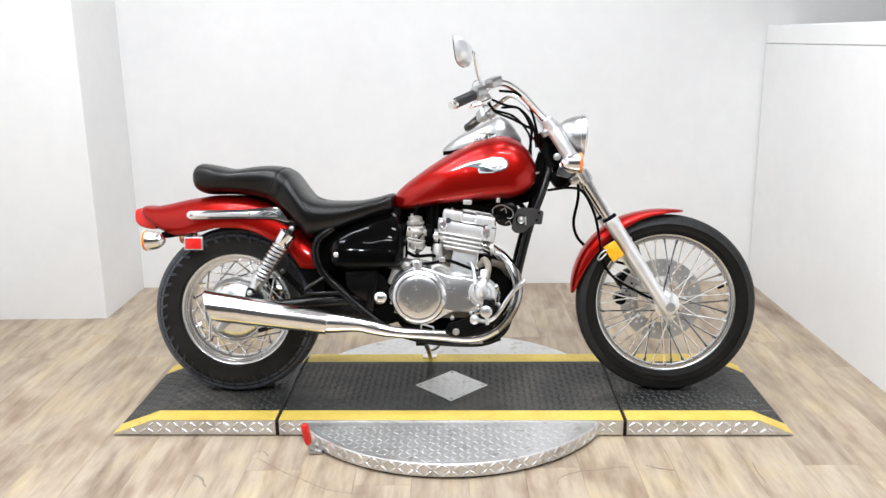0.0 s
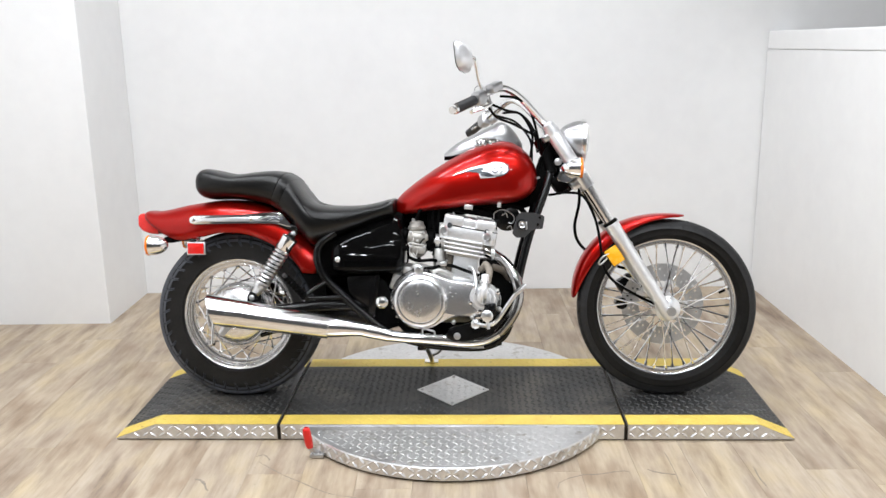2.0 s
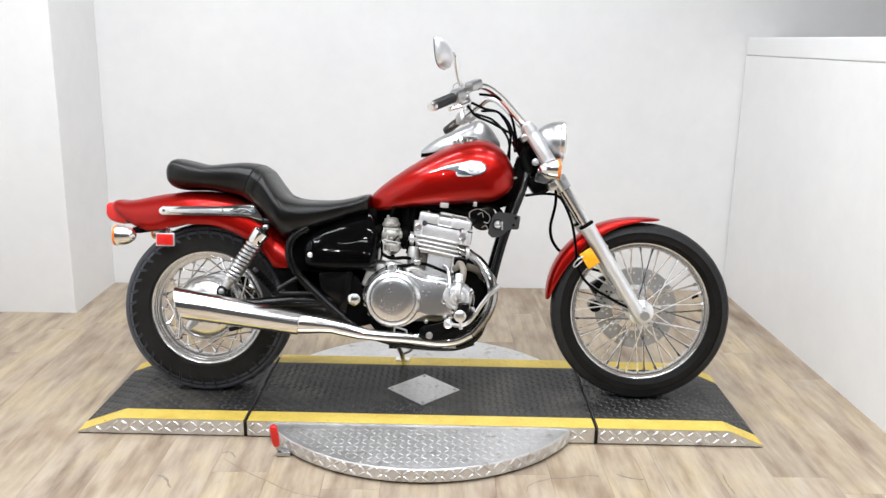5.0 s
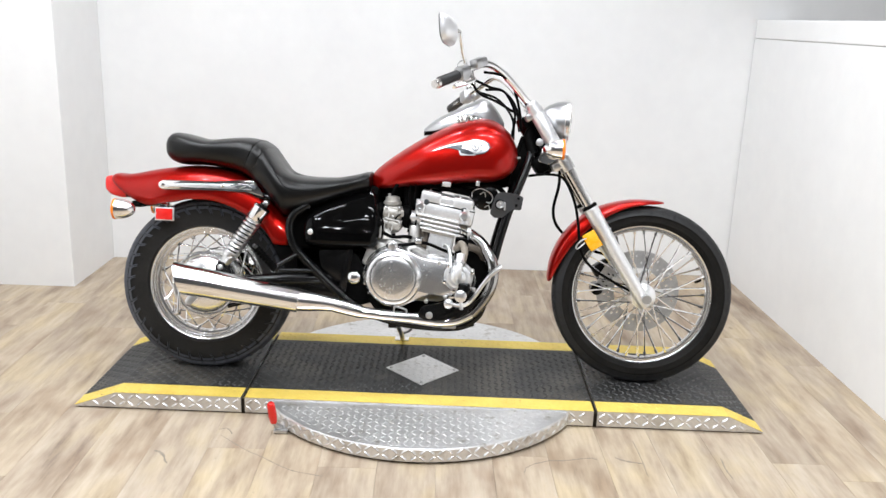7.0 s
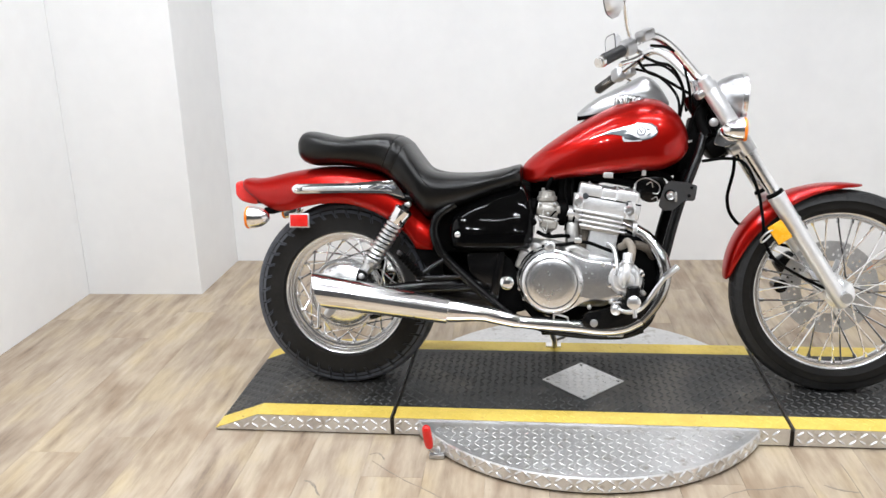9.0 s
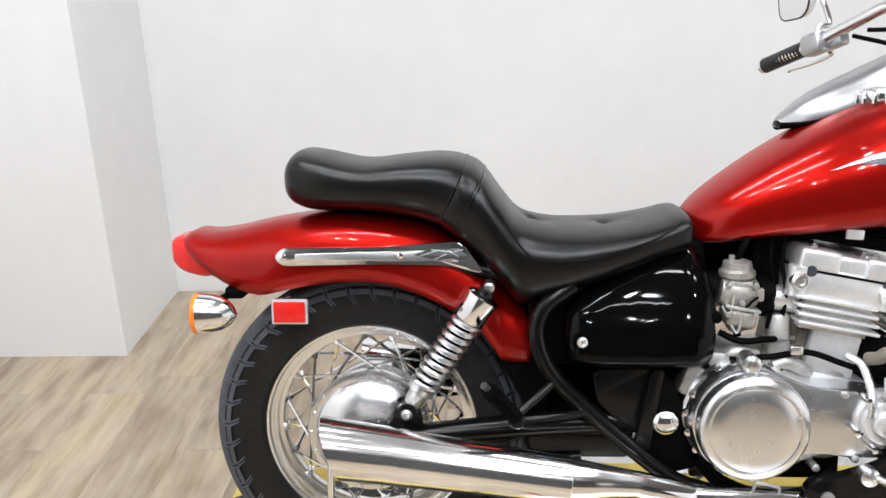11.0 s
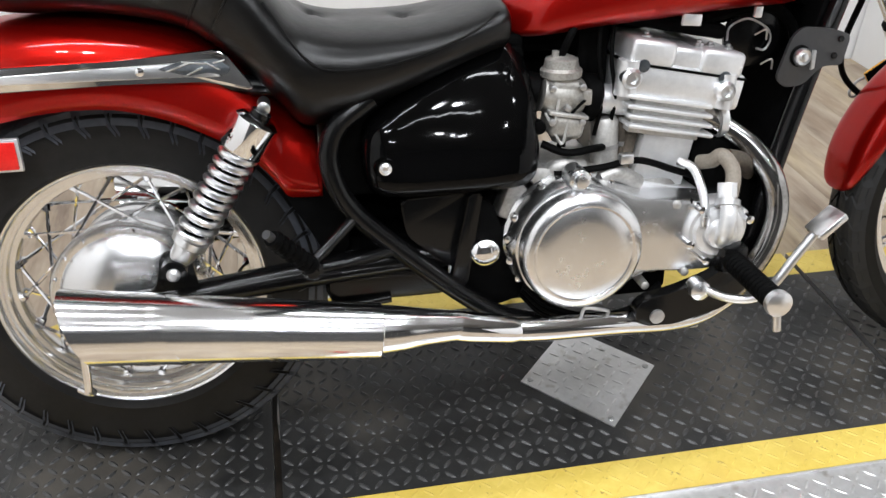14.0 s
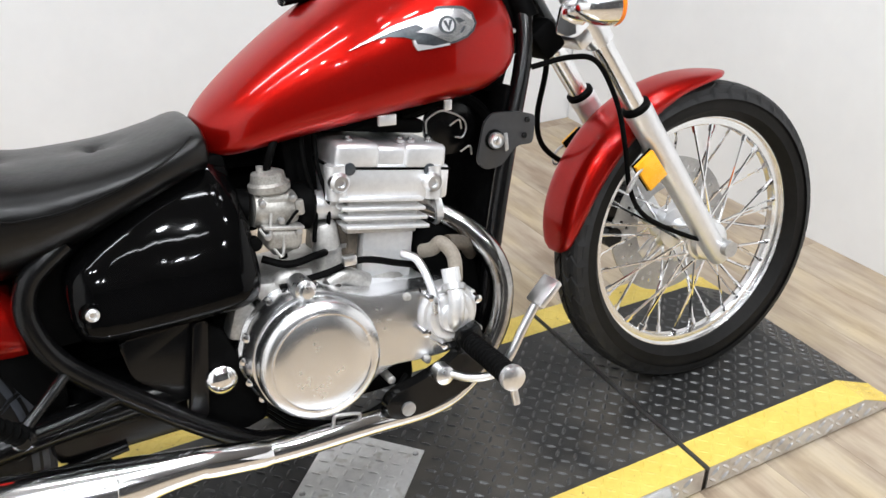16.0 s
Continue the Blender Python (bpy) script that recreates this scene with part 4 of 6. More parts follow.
# fenders: open shells
def shell(name, rings, mat, label, thick=0.004, parent=bike):
    bm = bmesh.new()
    add_rings(bm, rings, closed=False, caps=False)
    ob = part(name, bm, mat, parent, label, angle=60)
    md = ob.modifiers.new("thickness", "SOLIDIFY")
    md.thickness, md.offset = thick, -1.0
    return ob


FENDER_R = [(-1.136, 0.672, 0.660, 0.045), (-1.12, 0.679, 0.648, 0.072), (-1.088, 0.677, 0.622, 0.088), (-1.04, 0.684, 0.592, 0.1), (-0.983, 0.697, 0.574, 0.106), (-0.923, 0.707, 0.586, 0.11), (-0.844, 0.716, 0.599, 0.112),
            (-0.765, 0.713, 0.598, 0.112), (-0.696, 0.702, 0.579, 0.112), (-0.647, 0.685, 0.555, 0.112), (-0.607, 0.66, 0.53, 0.112), (-0.578, 0.63, 0.503, 0.112), (-0.556, 0.606, 0.474, 0.111), (-0.545, 0.592, 0.457, 0.11), (-0.525, 0.57, 0.453, 0.109), (-0.495, 0.535, 0.452, 0.108)]
rings = []
for x, zt, zb, w in curve_points(FENDER_R, 4):
    rings.append([(x, -w * spow(math.cos(a), 0.62), zb + (zt - zb) * math.sin(a) ** 0.72) for a in np.linspace(0, math.pi, 25)])
rear_fender = shell("rear_fender", rings, RED, "glossy candy red rear mudguard")
# tail lamp
bm = bmesh.new()
add_rings(bm, [body_ring(x, zt, zb, w, 0.5, 0.45, 0.45, 28) for x, zt, zb, w in curve_points([(-1.160, 0.660, 0.628, 0.04), (-1.157, 0.667, 0.616, 0.047), (-1.14, 0.670, 0.601, 0.052), (-1.105, 0.668, 0.592, 0.056), (-1.08, 0.655, 0.595, 0.055)], 4)])
part("tail_light", bm, RED_LENS, rear_fender, "red plastic tail lamp lens")
part("lamp_base", box((-1.07, 0, 0.62), (0.03, 0.12, 0.05), bevel=0.008), BLACK_PLASTIC, rear_fender)
# chromed stay on each side
STAY = rounded([(-0.948, 0.646), (-0.935, 0.662), (-0.75, 0.665), (-0.615, 0.674), (-0.575, 0.616), (-0.64, 0.632), (-0.75, 0.634), (-0.935, 0.630)], 0.012, 4)
for side in (-1, 1):
    y0, y1 = side * 0.112, side * 0.122
    stay = part("fender_stay", plate(STAY, min(y0, y1), max(y0, y1), 0.0025), CHROME, rear_fender, "long chromed fender stay")
    part("inset", plate(rounded([(-0.91, 0.641), (-0.91, 0.652), (-0.64, 0.660), (-0.618, 0.638), (-0.66, 0.640)], 0.004, 3), min(side * 0.1185, side * 0.1235), max(side * 0.1185, side * 0.1235), 0.001), POLISHED, stay)
    lo, hi = sorted((side * 0.1215, side * 0.1243))
    part("engraving", plate(rounded([(-0.70, 0.652), (-0.672, 0.6605), (-0.622, 0.6625), (-0.604, 0.650), (-0.612, 0.640), (-0.635, 0.645), (-0.66, 0.6415)], 0.004, 3), lo, hi, 0.0006), GREY_BADGE, stay, "dark engraved ornament")
    for k, (xa, xb, zz) in enumerate(((-0.690, -0.655, 0.654), (-0.668, -0.636, 0.6585), (-0.664, -0.640, 0.6475), (-0.640, -0.618, 0.6535), (-0.628, -0.612, 0.659))):
        part("engraved_stroke", box(((xa + xb) / 2, side * 0.1245, zz), (xb - xa, 0.0016, 0.0022), Matrix.Rotation(radians((-18, 6, -24, 30, -12)[k]), 4, "Y"), 0.0006), POLISHED, stay)
    for x, z in ((-0.930, 0.646), (-0.722, 0.65)):
        part("bolt", lathe([(side * 0.12, 0.0), (side * 0.12, 0.007), (side * 0.126, 0.006), (side * 0.128, 0.002)], (x, 0, z), "Y", 14), CHROME, stay)
    # reflector and its bracket
    refl = part("reflector", box((-0.925, side * 0.112, 0.545), (0.066, 0.008, 0.046), bevel=0.002), SILVER, rear_fender, "red side reflector in a bright surround")
    part("lens", box((-0.925, side * 0.117, 0.545), (0.057, 0.006, 0.038), bevel=0.0015), RED_LENS, refl, "red reflector lens")
    part("bracket", box((-0.94, side * 0.085, 0.555), (0.02, 0.05, 0.012), bevel=0.002), BLACK_SATIN, rear_fender)


def turn_signal(parent, at, facing, side, label):
    """A chromed bullet with an amber lens; facing is +1 ahead or -1 behind."""
    x, y, z = at
    prof = [(0.0, 0.001), (0.004, 0.010), (0.012, 0.019), (0.026, 0.028), (0.045, 0.033), (0.06, 0.0345), (0.064, 0.035)]
    shell_bm = lathe([((h - 0.05) * facing, r) for h, r in prof], at, "X", 28)
    ob = part("turn_signal", shell_bm, SATIN_CHROME, parent, label)
    lens = [(0.0135 * facing, 0.0345), (0.018 * facing, 0.0358), (0.0225 * facing, 0.0345), (0.026 * facing, 0.024), (0.027 * facing, 0.004)]
    part("lens", lathe(lens, at, "X", 28), AMBER, ob, "amber plastic lens")
    part("stalk", tube([(x, y, z), (x, y - side * 0.05, z + 0.004), (x, y - side * 0.09, z + 0.006)], 0.008, 10), BLACK_PLASTIC, ob)
    return ob


for side in (-1, 1):
    turn_signal(rear_fender, (-1.048, side * 0.186, 0.561), -1, side, "chromed bullet turn signal with an amber lens")
part("signal_bar", box((-1.03, 0, 0.575), (0.035, 0.2, 0.022), bevel=0.006), BLACK_PLASTIC, rear_fender)
part("inner_guard", tube([(-1.02, 0.0, 0.575), (-0.96, 0, 0.60), (-0.88, 0, 0.625), (-0.79, 0, 0.63), (-0.70, 0, 0.615), (-0.63, 0, 0.57)], 0.012, 8), BLACK_PLASTIC, rear_fender)

# front fender
rings = []
for a, ro, ri, w in curve_points([(174, 0.339, 0.331, 0.022), (171, 0.343, 0.326, 0.042), (161, 0.350, 0.318, 0.058), (147, 0.355, 0.311, 0.062), (132, 0.355, 0.308, 0.062), (118, 0.351, 0.311, 0.061), (105, 0.344, 0.318, 0.060), (93, 0.340, 0.323, 0.056), (85, 0.339, 0.327, 0.042), (80, 0.339, 0.333, 0.02)], 5):
    c, s = math.cos(radians(a)), math.sin(radians(a))
    ring = []
    for b in np.linspace(0, math.pi, 21):
        r = ri + (ro - ri) * math.sin(b) ** 0.8
        ring.append((FRONT.x + r * c, -w * spow(math.cos(b), 0.6), FRONT.z + r * s))
    rings.append(ring)
front_fender = shell("front_fender", rings, RED, "glossy candy red front mudguard")

# fork: line of the legs in the side view
FX = lambda z: 0.748 - 0.633 * (z - 0.314)
AX = Vector((FX(0.315), 0, 0.315))
fork = part("front_fork", box((FX(0.77) - 0.02, 0, 0.77), (0.06, 0.215, 0.032), Matrix.Rotation(radians(-34), 4, "Y"), 0.008), POLISHED, bike, "telescopic front fork")


def leg_point(z, y, r=0.0):
    return (FX(z), y, z, r) if r else (FX(z), y, z)


for side in (-1, 1):
    y = side * 0.088
    bm = bmesh.new()
    add_tube(bm, [leg_point(0.287, y, 0.012), leg_point(0.29, y, 0.020), leg_point(0.33, y, 0.0235), leg_point(0.46, y, 0.0245), leg_point(0.595, y, 0.0262), leg_point(0.617, y, 0.0275), leg_point(0.626, y, 0.026)], 0.024, 24, k=4)
    slider = part("slider", bm, SLIDER, fork, "polished aluminium fork slider")
    part("dust_seal", tube([leg_point(0.622, y, 0.024), leg_point(0.624, y, 0.0268), leg_point(0.631, y, 0.0268), leg_point(0.634, y, 0.021)], 0.02, 20, smooth=False), BLACK_PLASTIC, slider, "black rubber dust seal")
    part("stanchion", tube([leg_point(0.59, y), leg_point(0.966, y)], 0.0195, 24), RIM_CHROME, fork, "chromed fork tube")
    part("fork_cover", tube([leg_point(0.795, y, 0.0225), leg_point(0.802, y, 0.0255), leg_point(0.938, y, 0.0255), leg_point(0.944, y, 0.0225)], 0.025, 22, smooth=False), SLIDER, fork, "bright polished sleeve on the fork tube")
    part("fork_cap", tube([leg_point(0.958, y, 0.021), leg_point(0.972, y, 0.021), leg_point(0.979, y, 0.012)], 0.02, 16, smooth=False), SLIDER, fork)
    part("axle_clamp", tube([(AX.x + 0.005, y - 0.018, AX.z), (AX.x + 0.005, y + 0.018, AX.z)], 0.0165, 18), CAST, slider)
    part("lower_clamp", tube([leg_point(0.752, y), leg_point(0.792, y)], 0.0262, 20), POLISHED, fork, "polished lower fork clamp")
    part("upper_clamp", tube([leg_point(0.940, y), leg_point(0.958, y)], 0.0265, 20), SLIDER, fork)
    part("fender_tab", box((0.605, side * 0.075, 0.545), (0.05, 0.02, 0.03), bevel=0.004), POLISHED, slider)
part("top_yoke", box((FX(0.935) - 0.015, 0, 0.936), (0.06, 0.21, 0.024), Matrix.Rotation(radians(-34), 4, "Y"), 0.006), POLISHED, fork)
part("steering_head", tube([(FX(0.75) - 0.05, 0, 0.745), (FX(0.93) - 0.05, 0, 0.93)], 0.032, 20), BLACK_SATIN, fork)
# amber reflector on the right leg
for side in (-1, 1):
    c = Vector((0.562, side * 0.118, 0.514))
    refl = part("fork_reflector", box(c, (0.046, 0.009, 0.062), Matrix.Rotation(radians(-34), 4, "Y"), 0.002), AMBER_BRIGHT, fork, "amber side reflector")
    part("reflector_back", box(c - Vector((0, side * 0.0062, 0)), (0.049, 0.004, 0.065), Matrix.Rotation(radians(-34), 4, "Y"), 0.001), BLACK_PLASTIC, refl)
    part("wire_bracket", tube([c + Vector((-0.015, 0, 0.01)), c + Vector((-0.04, side * 0.008, -0.002)), c + Vector((-0.055, side * 0.006, -0.022)), c + Vector((-0.048, 0, -0.03)), c + Vector((-0.02, -side * 0.008, -0.005))], 0.0028, 8), STEEL, refl)
# calliper
part("calliper", box((0.640, 0.088, 0.375), (0.07, 0.05, 0.095), Matrix.Rotation(radians(-34), 4, "Y"), 0.012), BLACK_SATIN, fork, "black brake calliper")
part("calliper_body", tube([(0.612, 0.06, 0.318), (0.612, 0.12, 0.318)], 0.022, 16), BLACK_SATIN, fork)
part("calliper_pin", tube([(0.675, 0.05, 0.355), (0.675, 0.12, 0.355)], 0.011, 12), POLISHED, fork)
part("calliper_arm", box((0.70, 0.075, 0.36), (0.09, 0.014, 0.04), Matrix.Rotation(radians(50), 4, "Y"), 0.005), POLISHED, fork)

# headlight
H_AT, H_TILT = Vector((0.425, 0, 0.918)), radians(2)
hm = Matrix.Translation(H_AT) @ Matrix.Rotation(H_TILT, 4, "Y")
bm = lathe([(-0.062, 0.0), (-0.06, 0.018), (-0.05, 0.038), (-0.03, 0.056), (0.0, 0.069), (0.02, 0.073), (0.03, 0.074)], axis="X", segs=40)
headlight = part("headlight", bm, BRUSHED, bike, "round chromed headlight")
headlight.matrix_basis = hm
part("headlight_rim", lathe([(0.028, 0.066), (0.026, 0.076), (0.032, 0.079), (0.042, 0.078), (0.045, 0.07), (0.04, 0.065)], axis="X", segs=40, cyclic=True), RIM_CHROME, headlight)
part("headlight_lens", lathe([(0.036, 0.068), (0.044, 0.06), (0.052, 0.04), (0.055, 0.015), (0.0555, 0.002)], axis="X", segs=40), GLASS, headlight, "clear headlight glass")
part("headlight_ear", box((-0.03, 0, -0.05), (0.05, 0.18, 0.02), bevel=0.005), BLACK_SATIN, headlight)
for side in (-1, 1):
    turn_signal(fork, (0.422, side * 0.165, 0.821), 1, side, "chromed bullet turn signal with an amber lens")
    part("signal_bracket", plate(rounded([(0.36, 0.778), (0.40, 0.768), (0.44, 0.798), (0.425, 0.828), (0.375, 0.828)], 0.01), min(side * 0.118, side * 0.124), max(side * 0.118, side * 0.124), 0.001), CHROME, fork)
part("lower_cover", box((0.375, 0, 0.765), (0.05, 0.17, 0.06), Matrix.Rotation(radians(-34), 4, "Y"), 0.012), BLACK_PLASTIC, fork)

# handlebar, turned a little
bar_pts = [(0.012, -0.377, 1.005), (0.04, -0.335, 1.022), (0.084, -0.28, 1.046), (0.138, -0.21, 1.082), (0.183, -0.165, 1.092), (0.24, -0.12, 1.058), (0.312, -0.07, 0.985), (0.332, -0.045, 0.968),
           (0.332, 0.045, 0.968), (0.314, 0.07, 0.983), (0.256, 0.12, 1.052), (0.206, 0.165, 1.08), (0.16, 0.21, 1.055), (0.096, 0.28, 1.009), (0.062, 0.335, 0.988), (0.034, 0.395, 0.970)]
handlebar = part("handlebar", tube(bar_pts, 0.0125, 14, 6), RIM_CHROME, bike, "wide pulled-back chromed handlebar")
for side, ends in ((-1, ((0.022, -0.363, 1.011), (0.080, -0.285, 1.044))), (1, ((0.036, 0.392, 0.970), (0.086, 0.298, 1.003)))):
    a, b = Vector(ends[0]), Vector(ends[1])
    d = b - a
    rows = []
    for i in range(25):
        t = i / 24
        rows.append((*(a + d * t), 0.0172 if i % 2 else 0.0160))
    grip = part("grip", tube(rows, 0.018, 16, smooth=False), GRIP_RUBBER, handlebar, "ribbed black rubber grip")
    part("bar_end", tube([(*(a - d * 0.10), 0.010), (*(a - d * 0.085), 0.016), (*a, 0.0175)], 0.017, 16, smooth=False), CHROME, grip, "chromed bar end weight")
    n = d.normalized()
    sw = b + n * 0.03
    rot = n.to_track_quat("X", "Z").to_matrix().to_4x4()
    part("switch_housing", box(sw, (0.052, 0.042, 0.046), rot, 0.012), BRUSHED, handlebar)
    # lever, ahead of the grip
    off = Vector((0.055, 0, -0.012))
    part("lever", tube([b + n * 0.02 + off * 0.6, b + off * 1.0, a + d * 0.5 + off * 1.05, a + d * 0.12 + off * 0.9, a - d * 0.02 + off * 0.95], 0.006, 8), CHROME, handlebar, "chromed lever")
    if side < 0:
        part("master_cylinder", box(b + n * 0.055 + Vector((0.035, 0, 0.028)), (0.058, 0.036, 0.030), rot, 0.007), BRUSHED, handlebar, "chromed brake fluid reservoir")
    else:
        part("lever_perch", box(b + n * 0.05 + Vector((0.025, 0, 0.0)), (0.05, 0.03, 0.03), rot, 0.007), BRUSHED, handlebar)
    # mirror
    foot = b + n * 0.045
    head = Vector((0.055, side * 0.335, 1.176)) if side < 0 else Vector((0.09, side * 0.345, 1.11))
    elbow = head + Vector((0.026, -side * 0.035, 0.003))
    mirror = part("mirror_stem", tube([foot, foot + Vector((-0.004, side * 0.008, 0.03)), elbow + Vector((0.012, -side * 0.03, -0.06)), elbow + Vector((0.004, -side * 0.004, -0.012)), elbow, elbow + Vector((-0.012, side * 0.014, 0.001)), head], 0.0058, 10, k=4), CHROME, handlebar, "chromed mirror stem")
    bm = bmesh.new()
    outline = [(0.058 * spow(math.cos(a), 0.5) * (1.0 + 0.12 * math.sin(a)), 0.045 * spow(math.sin(a), 0.5) - 0.008 * math.cos(a)) for a in np.linspace(0, 2 * math.pi, 36, endpoint=False)]
    rings = [[(0.032, u * 0.25, v * 0.25) for u, v in outline], [(0.026, u * 0.6, v * 0.6) for u, v in outline], [(0.012, u * 0.92, v * 0.92) for u, v in outline], [(0.0, u, v) for u, v in outline], [(-0.004, u * 0.98, v * 0.98) for u, v in outline]]
    mm = Matrix.Translation(head + Vector((-0.012, side * 0.005, 0.0))) @ Matrix.Rotation(radians(side * 15), 4, "Z") @ Matrix.Rotation(radians(-5), 4, "Y")
    add_rings(bm, [[mm @ Vector(p) for p in r] for r in rings])
    part("mirror_shell", bm, SILVER, mirror, "chromed teardrop mirror shell")
    bm = bmesh.new()
    add_rings(bm, [[mm @ Vector((-0.0045, u * 0.95, v * 0.95)) for u, v in outline], [mm @ Vector((-0.006, u * 0.93, v * 0.93)) for u, v in outline]])
    part("mirror_glass", bm, MIRROR, mirror, "mirror glass")
    bm = bmesh.new()
    add_rings(bm, [[mm @ Vector((x, u * k, v * k)) for u, v in outline] for x, k in ((-0.0035, 0.95), (-0.0035, 1.0), (-0.0065, 0.99), (-0.0065, 0.945))], cyclic=True)
    part("mirror_bezel", bm, GREY_SATIN, mirror, "thin grey mirror edge")
for side in (-1, 1):
    part("riser", tube([(0.342, side * 0.045, 0.94), (0.332, side * 0.045, 0.98)], 0.019, 16), CHROME, handlebar)

# cables and hoses
def cable(pts, r=0.0045, mat=BLACK_PLASTIC, parent=bike, name="cable", label="black control cable"):
    return part(name, tube(pts, r, 8, 8), mat, parent, label)


cable([(0.16, -0.2, 1.060), (0.215, -0.15, 1.058), (0.26, -0.1, 1.030), (0.29, -0.07, 0.950), (0.30, -0.05, 0.88)])
cable([(0.13, -0.23, 1.030), (0.18, -0.17, 1.015), (0.235, -0.1, 1.005), (0.275, -0.06, 0.940), (0.27, -0.04, 0.86)])
cable([(0.12, -0.22, 1.020), (0.15, -0.18, 0.990), (0.20, -0.12, 0.975), (0.25, -0.06, 0.955), (0.3, -0.03, 0.93)])
cable([(0.18, 0.2, 1.040), (0.24, 0.13, 1.030), (0.285, 0.06, 0.970), (0.30, 0.03, 0.88)])
cable([(0.16, 0.22, 1.030), (0.225, 0.15, 1.000), (0.275, 0.07, 0.930), (0.28, 0.03, 0.85)])
cable([(0.30, -0.07, 1.000), (0.32, -0.075, 0.960), (0.335, -0.08, 0.93), (0.37, -0.07, 0.85)], 0.0055)
cable([(0.33, -0.09, 0.725), (0.40, -0.10, 0.733), (0.452, -0.105, 0.718), (0.492, -0.108, 0.64), (0.509, -0.108, 0.558), (0.522, -0.106, 0.477), (0.563, -0.103, 0.417), (0.667, -0.095, 0.356), (0.742, -0.085, 0.324)], 0.0048, name="speedometer_cable", label="black speedometer cable")
cable([(0.45, 0.05, 0.80), (0.455, 0.055, 0.70), (0.44, 0.07, 0.60), (0.47, 0.09, 0.53), (0.56, 0.10, 0.47), (0.66, 0.095, 0.44)], 0.0055, name="brake_hose", label="black front brake hose")

# frame
main = part("frame", tube([(0.335, 0, 0.83), (0.2, 0, 0.72), (0.0, 0, 0.675), (-0.2, 0, 0.655), (-0.45, 0, 0.63)], 0.024, 16), BLACK_SATIN, bike, "black tubular steel frame")
for side in (-1, 1):
    part("down_tube", tube([(0.345, side * 0.045, 0.84), (0.322, side * 0.08, 0.75), (0.272, side * 0.102, 0.615), (0.243, side * 0.108, 0.515), (0.219, side * 0.11, 0.41), (0.202, side * 0.11, 0.32), (0.178, side * 0.112, 0.24), (0.13, side * 0.118, 0.198)], 0.0148, 16), BLACK_SATIN, main, "black down tube")
    part("cradle_tube", tube([(0.16, side * 0.11, 0.21), (0.08, side * 0.12, 0.19), (-0.08, side * 0.135, 0.20), (-0.192, side * 0.14, 0.228), (-0.238, side * 0.142, 0.246), (-0.30, side * 0.142, 0.292), (-0.386, side * 0.142, 0.368), (-0.45, side * 0.142, 0.432), (-0.476, side * 0.142, 0.478), (-0.484, side * 0.14, 0.525), (-0.468, side * 0.137, 0.565), (-0.42, side * 0.13, 0.60)], 0.0155, 16), BLACK_SATIN, main, "black bent cradle tube")
    part("post", plate(rounded([(-0.283, 0.45), (-0.262, 0.45), (-0.285, 0.30), (-0.312, 0.30)], 0.005), min(side * 0.125, side * 0.142), max(side * 0.125, side * 0.142), 0.004), BLACK_SATIN, main)
    part("pivot_plate", plate(rounded([(-0.268, 0.44), (-0.245, 0.43), (-0.185, 0.27), (-0.24, 0.255), (-0.30, 0.30)], 0.01), min(side * 0.118, side * 0.132), max(side * 0.118, side * 0.132), 0.003), BLACK_PLASTIC, main)
    part("pivot_cap", lathe([(side * 0.13, 0.0), (side * 0.13, 0.0225), (side * 0.146, 0.0225), (side * 0.152, 0.017), (side * 0.154, 0.003)], (-0.258, 0, 0.353), "Y", 28), CHROME, main, "domed chrome pivot cap")
    part("subframe_tube", tube([(-0.42, side * 0.11, 0.6), (-0.6, side * 0.09, 0.62), (-0.75, side * 0.08, 0.645)], 0.014, 12), BLACK_SATIN, main)
    # swing arm
    part("swingarm_leg", tube([(-0.26, side * 0.1, 0.345, 0.024), (-0.50, side * 0.115, 0.335, 0.022), (-0.70, side * 0.122, 0.317, 0.02), (-0.815, side * 0.122, 0.309, 0.018)], 0.02, 14), BLACK_SATIN, main, "black swing arm leg")
    # passenger peg bracket
    part("peg_bracket", tube([(-0.45, side * 0.142, 0.43), (-0.49, side * 0.175, 0.405), (-0.52, side * 0.195, 0.385)], 0.0085, 10), BLACK_SATIN, main)
    part("peg_bracket", tube([(-0.39, side * 0.142, 0.372), (-0.46, side * 0.175, 0.373), (-0.52, side * 0.195, 0.375)], 0.0085, 10), BLACK_SATIN, main)
    part("peg_mount", lathe([(side * 0.185, 0.015), (side * 0.21, 0.015), (side * 0.213, 0.009), (side * 0.219, 0.008)], (-0.52, 0, 0.38), "Y", 16), BLACK_SATIN, main)
    rows = []
    for i in range(15):
        t = i / 14
        rows.append((-0.520 - 0.050 * t, side * (0.205 + 0.055 * t), 0.384 + 0.072 * t, 0.0142 if i % 2 else 0.0112))
    part("peg_tip", tube([(-0.569, side * 0.259, 0.455), (-0.576, side * 0.267, 0.465)], 0.0065, 10), GREY_SATIN, main)
    part("passenger_peg", tube(rows, 0.012, 12, smooth=False), BLACK_PLASTIC, main, "folded passenger footpeg")
part("cross_brace", tube([(-0.26, -0.12, 0.352), (-0.26, 0.12, 0.352)], 0.03, 16), BLACK_SATIN, main)
part("chain_guard", box((-0.55, 0.09, 0.39), (0.42, 0.035, 0.012), Matrix.Rotation(radians(4), 4, "Y"), 0.004), BLACK_PLASTIC, main)
part("torque_rod", tube([(-0.70, -0.105, 0.23), (-0.62, -0.11, 0.25), (-0.40, -0.1, 0.27)], 0.008, 10), BLACK_SATIN, main)
